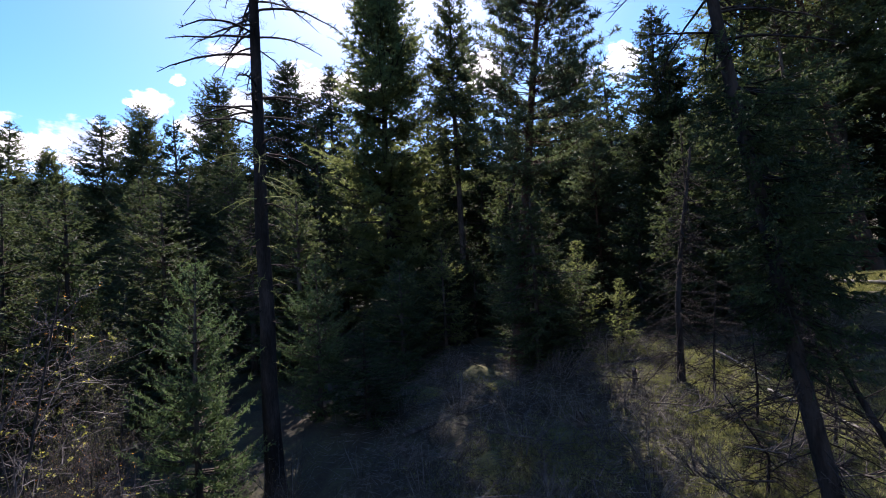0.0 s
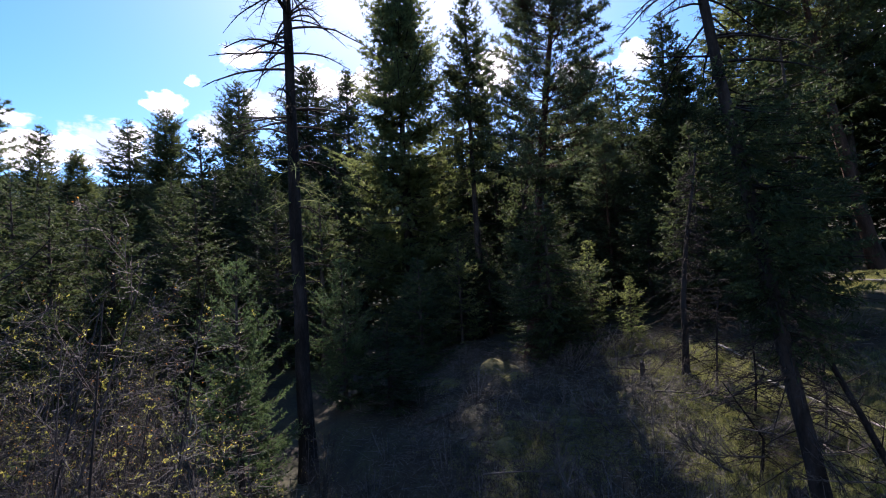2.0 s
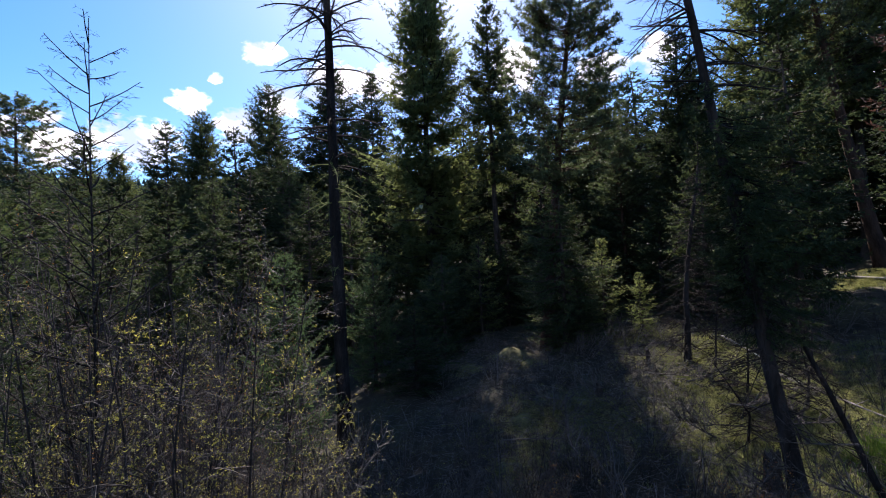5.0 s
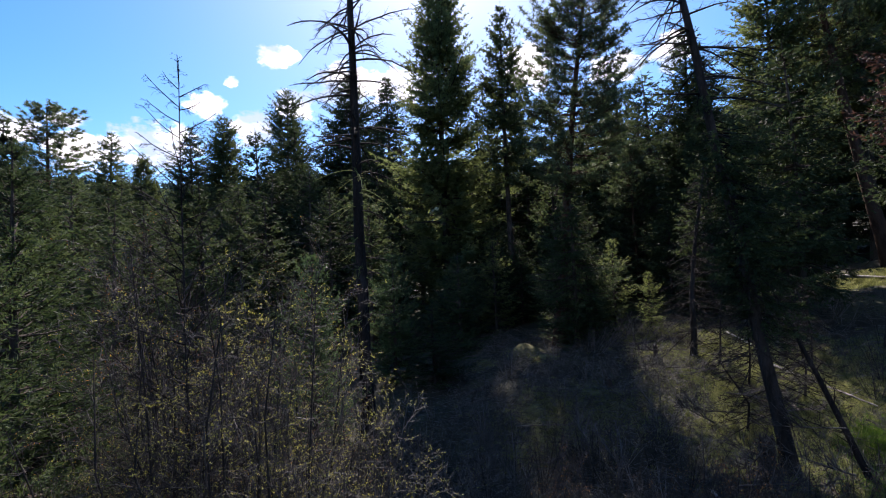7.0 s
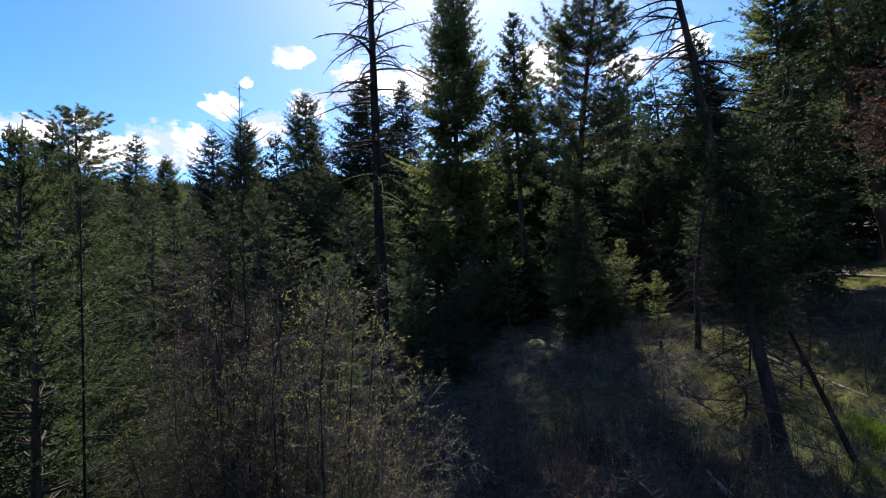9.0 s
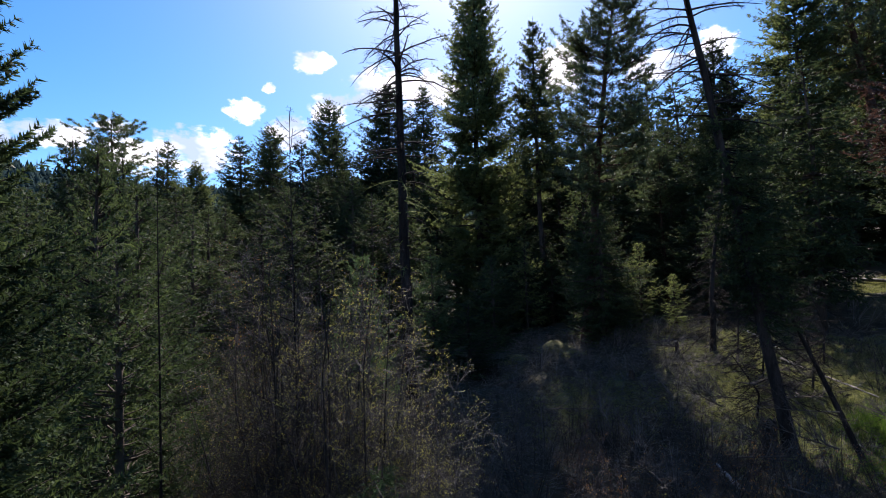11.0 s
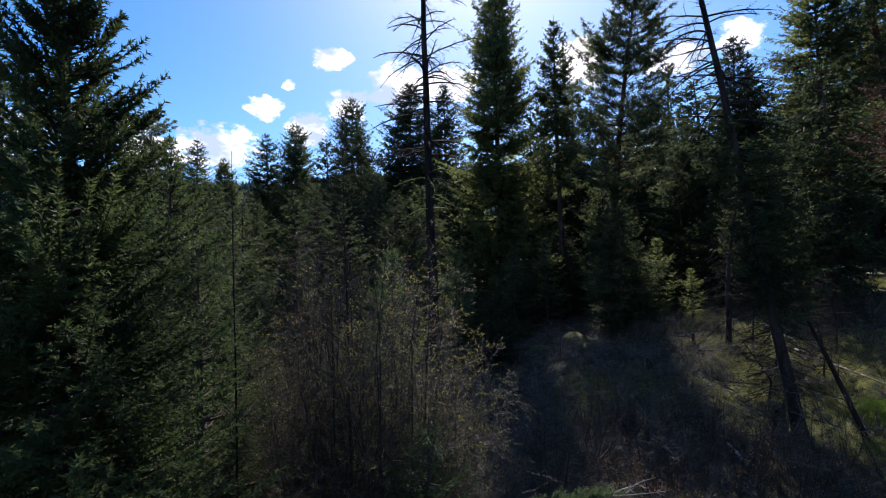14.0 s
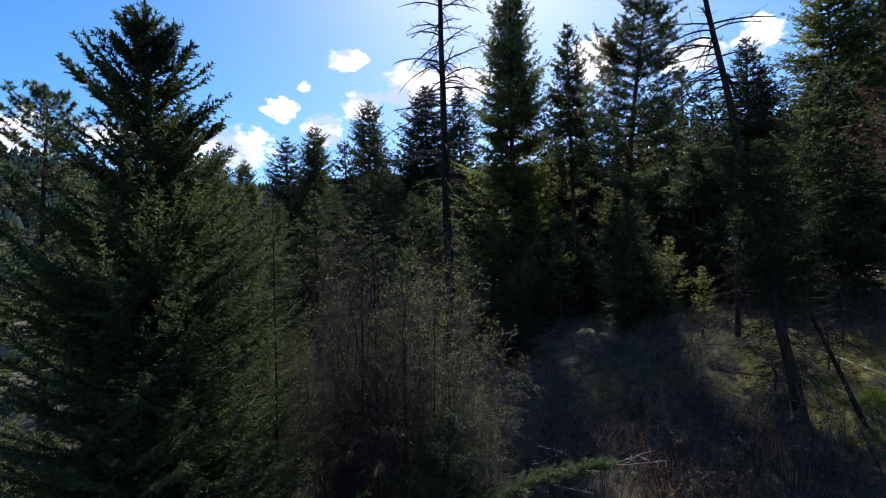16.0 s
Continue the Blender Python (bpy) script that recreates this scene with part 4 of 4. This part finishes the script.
for i, (x, y, rot, L) in enumerate([(2.4, 19.6, -35, 2.6), (3.4, 18.4, 20, 2.2), (5.0, 17.6, 200, 2.4), (4.6, 15.4, 140, 2.2), (5.6, 13.6, 60, 2.0), (-1.8, 17.2, 110, 2.6), (-4.4, 17.8, 15, 3.0), (-3.0, 20.6, 170, 2.6), (-6.6, 16.2, 240, 2.6),
                                    (-.4, 14.2, 300, 2.4), (.2, 24.6, 180, 2.4), (1.0, 11.4, 80, 2.2), (-2.4, 12.2, 200, 2.6), (-8.2, 20.2, 330, 2.4), (1.9, 17.6, 120, 2.4), (2.9, 16.4, 250, 2.2), (2.2, 15.2, 15, 2.4), (3.6, 20.8, 300, 2.4), (4.2, 18.9, 90, 2.2),
                                    (2.7, 18.4, 190, 2.0), (1.4, 21.6, 40, 2.4), (.4, 22.6, 340, 2.6), (3.3, 14.2, 330, 2.2), (6.4, 16.4, 100, 2.4), (-.6, 21.4, 215, 2.4), (-5.4, 14.6, 70, 2.6), (-6.8, 19.4, 350, 2.8)]):
    dead_top(x, y, rot, L, 200 + i)


def stump(x, y, h, r, seed):
    rng = np.random.default_rng(seed)
    ob = new("stump")
    ob.location = on_ground(x, y, -.08)
    K, S = 6, 14
    a = np.arange(S) * 2 * np.pi / S
    V, ring = [], []
    for k in range(K):
        f = k / (K - 1)
        rr = r * (1 + .6 * math.exp(-f * 5)) * (1 + .07 * np.sin(3 * a + 1) + .04 * rng.normal(size=S))
        zz = h * f + (f == 1) * rng.normal(0, .07, S) * 1.2
        V.append(np.stack([rr * np.cos(a), rr * np.sin(a), zz + 0 * a], 1))
    V = np.concatenate(V + [np.array([[0, 0, h * .9]])])
    i = np.arange(K * S).reshape(K, S)
    j = np.roll(i, -1, axis=1)
    F = np.stack([i[:-1], j[:-1], j[1:], i[1:]], -1).reshape(-1, 4)
    T = np.stack([np.arange(S), (np.arange(S) + 1) % S, np.full(S, S)], 1)
    part("trunk", mesh("trunk", [(V, F, BARK)], True), ob)
    part("cut_top", mesh("cut_top", [(V[(K - 1) * S:], T, DEADWOOD)]), ob, "weathered broken top of the stump")
    tagged(ob, "weathered broken stump in the sunlit grass", "stump")


stump(.0, 19.9, .75, .1, 41)
stump(3.2, 11.9, 1.15, .2, 42)
stump(-2.0, 18.2, .6, .15, 43)

# ---- bare budding shrubs and saplings ----
SHRUBS = {
    "budding": (*broadleaf(51, 8.5, 2.0, 7, 17, 8, 5, 13000, .0225, .030, STEM, LEAF, kinks=6), 8.5, "leaves"),
    "russet": (*broadleaf(52, 7.0, 2.0, 7, 15, 8, 7, 1300, .024, .034, TWIG, RUSSET, kinks=6), 7.0, "leaves"),
    "bare": (*broadleaf(53, 5.0, 2.6, 8, 8, 4, 4, 200, .03, .02, DARK_STEM, LEAF, kinks=4), 5.0, "leaves"),
    "alder": (*broadleaf(54, 11.0, 1.8, 3, 20, 6, 4, 5000, .031, .05, STEM, LEAF, straight=True), 11.0, "leaves"),
    "twiggy": (*broadleaf(57, 10.5, 2.6, 5, 19, 8, 6, 1000, .024, .034, TWIG, RUSSET, kinks=5), 10.5, "leaves"),
    "catkin": (*broadleaf(60, 8.0, 1.1, 3, 30, 9, 5, 9000, .03, .03, STEM, OLIVE, kinks=5, straight=True), 8.0, "leaves"),
    "pale": (*broadleaf(59, 5.6, 1.9, 9, 11, 6, 5, 500, .028, .02, STEM, LEAF, kinks=5), 5.6, "leaves"),
    "low_budding": (*broadleaf(63, 3.0, 1.6, 7, 9, 5, 4, 700, .027, .014, TWIG, LEAF, kinks=5), 3.0, "leaves"),
    "undergrowth": (*broadleaf(58, 2.4, 1.7, 7, 7, 4, 4, 500, .027, .012, TWIG, RUSSET, kinks=4), 2.4, "leaves"),
    "brush": (*broadleaf(56, 1.7, 1.5, 8, 6, 3, 3, 40, .03, .011, BRUSH, LEAF, kinks=3), 1.7, "leaves"),
}


def shrub(k, x, y, h, name, label, rot=0.0, wide=1.0, group=""):
    tr, lv, H, _ = SHRUBS[k]
    ob = new(name)
    s = h / H
    ob.matrix_basis = Matrix.Translation(on_ground(x, y, 0)) @ pose(0, 0, 0, 0, 0, rot) @ Matrix.Diagonal((wide * s, wide * s, s, 1))
    part("trunk", tr, ob)
    part("leaves", lv, ob)
    return tagged(ob, label, "shrub" if name == "shrub" else "tree", group)


BUD = "many-stemmed grey shrub with sparse yellow-green budding leaves"
for x, y, h, k, rot in [(-4.7, .3, 9.4, "budding", 0), (-6.2, .5, 9.0, "budding", 100), (-3.9, .5, 7.0, "budding", 200), (-6.7, .1, 8.4, "russet", 30), (-7.3, 1.4, 8.6, "budding", 290), (-5.9, -.6, 7.6, "russet", 160),
                        (-9.0, 2.0, 7.5, "budding", 50), (-10.6, 3.6, 7.0, "russet", 220), (-12.6, 4.0, 7.0, "budding", 330), (-2.6, 4.6, 4.6, "bare", 20), (-1.2, 3.6, 4.4, "bare", 120),
                        (.4, 5.4, 4.0, "bare", 210), (-3.6, 7.6, 4.4, "bare", 300), (-6.0, 6.2, 5.0, "bare", 75), (-8.4, 8.4, 4.6, "bare", 140), (-11.5, 7.6, 5.4, "russet", 10),
                        (-14.2, 7.4, 7.2, "russet", 80), (-16.5, 9.5, 5.4, "bare", 190), (-17.5, 7.0, 7.6, "budding", 250), (1.8, 3.2, 3.6, "bare", 260), (3.2, 6.6, 3.2, "bare", 15), (2.0, 8.8, 3.0, "bare", 95),
                        (-.8, 8.4, 3.6, "bare", 340), (-21.5, 12.0, 5.6, "bare", 40), (-18.0, 16.5, 6.0, "bare", 230), (5.6, 9.2, 2.8, "bare", 310), (7.8, 13.8, 3.2, "bare", 65), (-10.8, 12.4, 4.0, "bare", 85), (8.2, 19.6, 3.2, "bare", 45), (7.4, 17.0, 2.6, "bare", 245), (9.4, 17.4, 3.0, "bare", 5), (1.0, 10.6, 2.8, "bare", 55), (2.7, 11.3, 2.7, "bare", 155),
                        (3.5, 9.6, 3.0, "bare", 255), (0.0, 12.3, 2.4, "bare", 355), (4.7, 10.2, 2.6, "bare", 110), (-1.7, 11.0, 3.0, "bare", 190), (.8, 8.0, 3.4, "bare", 285), (-3.2, 10.6, 3.2, "bare", 35), (6.8, 15.6, 2.6, "bare", 125),
                        (-5.2, 11.6, 3.4, "bare", 225), (-3.6, 1.3, 6.9, "budding", 40), (-4.5, 1.5, 7.8, "budding", 140), (-4.9, 2.8, 7.2, "russet", 250), (-5.6, 3.2, 7.4, "russet", 10),
                        (-4.5, 4.6, 5.7, "pale", 0), (-5.3, 5.0, 5.8, "pale", 80), (-4.2, 3.6, 5.4, "pale", 160), (-5.1, 3.8, 6.2, "pale", 240), (-6.1, 4.6, 6.2, "pale", 320), (-3.6, 2.7, 5.2, "pale", 200), (-4.5, .5, 8.3, "budding", 310), (-13.0, 8.2, 6.4, "russet", 340), (-14.6, 9.8, 6.0, "russet", 95), (-12.2, 7.2, 5.4, "russet", 215), (-3.8, 1.0, 7.3, "budding", 265), (-10.0, -.3, 6.4, "budding", 15), (-11.0, .6, 6.6, "budding", 120), (-9.2, -.5, 5.6, "budding", 200), (1.5, 5.0, 3.2, "low_budding", 20), (2.0, 4.4, 3.0, "low_budding", 150), (1.7, 6.2, 2.6, "low_budding", 260), (2.6, 5.4, 2.3, "low_budding", 80)]:
    shrub(k, x, y, h, "shrub", BUD if "budding" in k else ("red-brown twiggy shrub with a few russet buds" if k == "russet" else "pale grey many-stemmed bare shrub" if k == "pale" else "bare grey thicket shrub with fine twigs"), rot, group="shrubs of the thicket")
for x, y, h, rot in [(-8.9, 1.2, 9.6, 0), (-6.2, 1.0, 9.6, 120), (-5.2, .5, 9.4, 210), (-10.4, 2.8, 9.4, 300), (-4.9, 1.3, 9.4, 330)]:
    shrub("alder", x, y, h, "alder_tree", "slim dark-stemmed budding alder in the thicket", rot, group="alders of the thicket")
for x, y, h, rot in [(-6.9, .7, 10.6, 15), (-8.1, 1.8, 10.2, 130), (-5.6, .6, 10.0, 250), (-9.6, 2.4, 9.4, 70), (-7.2, 2.6, 9.2, 60)]:
    shrub("twiggy", x, y, h, "alder_tree", "fine-twigged red-brown alder with hardly a bud open", rot, group="alders of the thicket")

for x, y, h, rot in [(-25.4, 13.4, 9.6, 0), (-24.8, 14.4, 9.7, 130), (-23.8, 16.1, 7.9, 250), (-24.5, 15.0, 7.2, 60), (-26.4, 11.8, 7.4, 310), (-15.4, 9.2, 7.0, 200), (-17.5, 10.5, 8.2, 20), (-14.0, 8.4, 5.8, 285)]:
    shrub("catkin", x, y, h, "sapling", "slender olive-green sapling hung with catkins", rot, .8, group="saplings of the valley side")


def leafless_sapling(x, y, top, seed, n, label, low=4.5, reach=1.0):
    """A straight slim stem with alternate rising twiggy branches, longer below."""
    rng = np.random.default_rng(seed)
    ob = new("sapling")
    z = float(ground_z(x, y)) - .15
    H = top - z
    ob.location = (x, y, z)
    s = np.linspace(0, 1, 14)
    P = np.stack([.05 * np.sin(s * 5) * s, .04 * np.sin(s * 4 + 1) * s, s * H], 1)
    part("trunk", mesh("trunk", [(*tubes(P[None], (.042 * (1.0 - s) ** 1.1 + .005)[None], 7), BACKLIT_BARK)], True), ob)
    for k in range(n):
        h = low + (H - .35 - low) * ((k + rng.uniform(0, .8)) / n) ** .9
        L = reach * min(1.9, .4 + .36 * (H - h)) * rng.uniform(.75, 1.2)
        b = part("branch", dead_bough(rng, L * .75, rng.uniform(.35, .8), rng.uniform(-.05, .3), BACKLIT_BARK, 9, .003 + .0026 * L, .7, .6), ob)
        b.matrix_basis = pose(float(np.interp(h, P[:, 2], P[:, 0])), float(np.interp(h, P[:, 2], P[:, 1])), h, 0, 0, k * 137.5 + rng.uniform(-30, 30))
    return tagged(ob, label, "tree")


leafless_sapling(-6.06, .25, 13.5, 301, 66, "slender leafless sapling rising above the thicket", reach=.85)
leafless_sapling(-7.7, -1.75, 12.5, 302, 20, "thin leafless sapling at the edge of the firs", reach=.55)
plant("valley_fir", -11.5, -1.2, 13.5, label="slim green fir with a thin pointed tip", rot=300, wide=.8)


def brush_patches():
    rng = np.random.default_rng(61)
    made = 0
    while made < 130:
        x, y = rng.uniform(-13, 8) if made < 60 else rng.uniform(-10.5, 1.0), rng.uniform(9, 25)
        if 1.0 < x < 6.2 and 13.5 < y < 21 and rng.uniform() < .75:
            continue
        if math.hypot(x + 7.2, y - 22.8) < 1.5:
            continue
        shrub("brush", x, y, rng.uniform(.7, 1.9), "shrub", "low dry grey brush on the forest floor", float(rng.uniform(0, 360)), float(rng.uniform(.9, 1.5)), group="low brush")
        made += 1
    for x, y in [(-.3, 18.3), (.4, 19.0), (-.9, 17.6), (.3, 17.6), (-.4, 19.4), (.9, 16.6), (.2, 20.2)]:
        shrub("brush", x, y, rng.uniform(.9, 1.4), "shrub", "low dry grey brush on the forest floor", float(rng.uniform(0, 360)), 1.3, group="low brush")


brush_patches()


def undergrowth():
    rng = np.random.default_rng(62)
    for k in range(64):
        x, y = -3.0 + 1.25 * (k % 8) + rng.uniform(-.5, .5), 2.6 + 1.1 * (k // 8) + rng.uniform(-.5, .5)
        shrub("undergrowth", x, y, rng.uniform(1.5, 2.5), "shrub", "low red-brown undergrowth shrub with fine twigs and russet buds", float(rng.uniform(0, 360)), float(rng.uniform(.9, 1.3)), group="undergrowth")


undergrowth()


# ---- grass, litter, moss ----
def grass(name, label, seed, n, spots, mat, lo, hi):
    rng = np.random.default_rng(seed)
    sp = np.array(spots, float)
    i = rng.integers(0, len(sp), n)
    tuft = rng.normal(size=(900 * len(sp), 2)) * .55
    j = rng.integers(0, 900, n) + i * 900
    off = tuft[j] + rng.normal(size=(n, 2)) * .03
    x, y = sp[i, 0] + off[:, 0] * sp[i, 2], sp[i, 1] + off[:, 1] * sp[i, 3]
    b = np.stack([x, y, ground_z(x, y) - .02], 1)
    d = unit(np.stack([rng.normal(0, .45, n), rng.normal(0, .45, n), np.ones(n)], 1))
    V, F = blades(b, d, perp(rng, d), rng.uniform(lo, hi, n), rng.uniform(.010, .024, n))
    tagged(new(name, mesh(name, [(V, F, mat)])), label, "grass", kind="stuff")


grass("grass", "sunlit olive grass of the clearing", 71, 200000, [(3.2, 17.2, 2.6, 3.4), (4.0, 13.8, 2.4, 2.6), (1.6, 21.5, 2.6, 1.8), (12.0, 32.0, 3.2, 2.4), (0.5, 24.0, 2.6, 2.0), (6.4, 17.5, 2.6, 3.4), (-3.0, 15.5, 3, 2.5)], GRASS, .08, .25)
grass("low_grass", "thin olive grass between the shrubs", 74, 26000, [(4, 4, 5, 5), (5, -4, 5, 5), (-2, -6, 4, 5), (0, 3, 4, 4), (8, 6, 4, 5), (3, -12, 5, 4)], GRASS, .08, .26)
grass("tuft_grass", "olive tufts on the mossy hummocks", 75, 26000, [(-7.4, 23.2, 1.0, .7), (-7.6, 23.5, .7, .6), (-7.2, 23.1, .7, .5), (-9.3, 21.2, .6, .5), (-5.9, 21.7, .6, .5), (-4.9, 16.0, .6, .5), (-2.4, 17.2, .5, .4), (-4.6, 13.0, .6, .5)], GRASS, .1, .28)
grass("fresh_grass", "bright green grass at the foot of the bank", 72, 16000, [(7.4, 13.2, 1.0, 1.0), (6.4, 11.4, 1.4, .8), (6.2, 13.4, .8, .8)], FRESH, .10, .3)


def litter():
    rng = np.random.default_rng(73)
    n = 26000
    x, y = np.where(rng.uniform(0, 1, n) < .5, rng.uniform(-13, 10, n), rng.uniform(-10, 2, n)), np.where(rng.uniform(0, 1, n) < .75, rng.uniform(8, 28, n), rng.uniform(-14, 8, n))
    b = np.stack([x, y, ground_z(x, y) + .02 + .35 * rng.uniform(0, 1, n) ** 3], 1)
    d = unit(np.stack([rng.normal(size=n), rng.normal(size=n), rng.uniform(-.02, .5, n)], 1))
    ln = rng.uniform(.15, .8, n)
    V, F = tubes(np.stack([b, b + d * ln[:, None]], 1), np.stack([np.full(n, .010), np.full(n, .004)], 1), 3)
    tagged(new("fallen_twigs", mesh("fallen_twigs", [(V, F, BRUSH)])), "dry grey fallen twigs over the forest floor", "twigs", kind="stuff")


litter()


def mound(x, y, r, h, seed):
    rng = np.random.default_rng(seed)
    rings, seg = 9, 26
    a = np.arange(seg) * 2 * np.pi / seg
    V = []
    for k in range(rings):
        f = k / (rings - 1)
        rr = r * (1.0 - f) * (1 + .12 * np.sin(3 * a + seed) + .05 * rng.normal(size=seg))
        X, Y = x + rr * np.cos(a) * 1.3, y + rr * np.sin(a)
        V.append(np.stack([X, Y, ground_z(X, Y) - .08 + h * math.sin(f * 1.57) * (1 + .06 * rng.normal(size=seg))], 1))
    V = np.concatenate(V)
    i = np.arange(rings * seg).reshape(rings, seg)
    j = np.roll(i, -1, axis=1)
    F = np.stack([i[:-1], j[:-1], j[1:], i[1:]], -1).reshape(-1, 4)
    tagged(new("moss_mound", mesh("moss_mound", [(V, F, MOSS)], True)), "low mossy hummock on the forest floor", "mound")


for i, (x, y, r, h) in enumerate([(-7.4, 23.4, 1.0, .62), (-9.3, 21.2, .6, .4), (-5.9, 21.7, .6, .3), (-4.9, 16.0, .55, .35), (-2.4, 17.2, .45, .3), (-4.6, 13.0, .6, .3)]):
    mound(x, y, r, h, i + 1)


# ---- the young fir bent over the brush ----
def bent_fir():
    rng = np.random.default_rng(91)
    ob = new("bent_fir")
    foot = Vector(on_ground(-3.7, -1.3, -.15))
    ob.location = foot
    knots = np.array([tuple(foot), (-3.3, -1.0, 2.4), (-2.5, -.5, 4.3), (-1.2, .3, 4.88), (.15, 1.15, 5.16)]) - np.array(foot)
    k = np.linspace(0, 4, 17)
    P = np.stack([np.interp(k, np.arange(5), knots[:, c]) for c in range(3)], 1)
    for _ in range(3):
        P[1:-1] = (P[:-2] + 2 * P[1:-1] + P[2:]) / 4
    s = np.linspace(0, 1, 17)
    part("trunk", mesh("trunk", [(*tubes(P[None], (.05 * (1.08 - s))[None], 7), PALE_WOOD)], True), ob, "pale bent stem")
    n = 210
    t = .42 + .5 * (rng.integers(0, 9, n) / 8) + rng.normal(0, .022, n)      # shoots in tufts along the stem
    t = np.clip(t, .4, .96)
    p = np.stack([np.interp(t, s, P[:, c]) for c in range(3)], 1)
    d = unit(np.stack([np.interp(np.minimum(t + .02, 1), s, P[:, c]) - np.interp(t - .02, s, P[:, c]) for c in range(3)], 1))
    lat = unit(np.cross(d, np.array([0, 0, 1.0]))) * rng.choice([-1, 1], n)[:, None]
    way = unit(d * .6 + lat * rng.uniform(.2, 1, n)[:, None] + np.array([0, 0, 1.0]) * rng.normal(.3, .3, n)[:, None])
    ln = rng.uniform(.22, .72, n) * (1.3 - t * .75)
    per = 70
    i = np.repeat(np.arange(n), per)
    f = rng.uniform(0, 1, n * per)
    q = p[i] + way[i] * (ln[i] * f)[:, None] + perp(rng, way[i]) * (.05 * rng.uniform(0, 1, n * per))[:, None] - np.array([0, 0, 1.0]) * (.18 * ln[i] * f * f)[:, None]
    w = unit(way[i] * .7 + perp(rng, way[i]) * .7)
    V, F = blades(q, w, perp(rng, w), .062 * rng.uniform(.6, 1.2, n * per), .016 * rng.uniform(.7, 1.3, n * per))
    tw = tubes(np.stack([p, p + way * ln[:, None]], 1), np.stack([np.full(n, .007), np.full(n, .003)], 1), 3)
    part("crown", mesh("crown", [(V, F, FIR_LIT), (*tw, BARK)]), ob)
    for h, L, a in ((.5, 1.0, 60), (.62, .9, 75), (.72, 1.1, 20), (.84, .7, 60), (.93, 1.3, 15), (.97, 1.0, 48)):
        b = part("branch", dead_bough(rng, L, -.25 if h < .9 else .12, .1, PALE_WOOD, 4, .010), ob, "bare pale side branch")
        b.matrix_basis = pose(*[float(np.interp(h, s, P[:, c])) for c in range(3)], 0, 0, a)
    tagged(ob, "young green fir bent over the bare brush", "tree")


bent_fir()
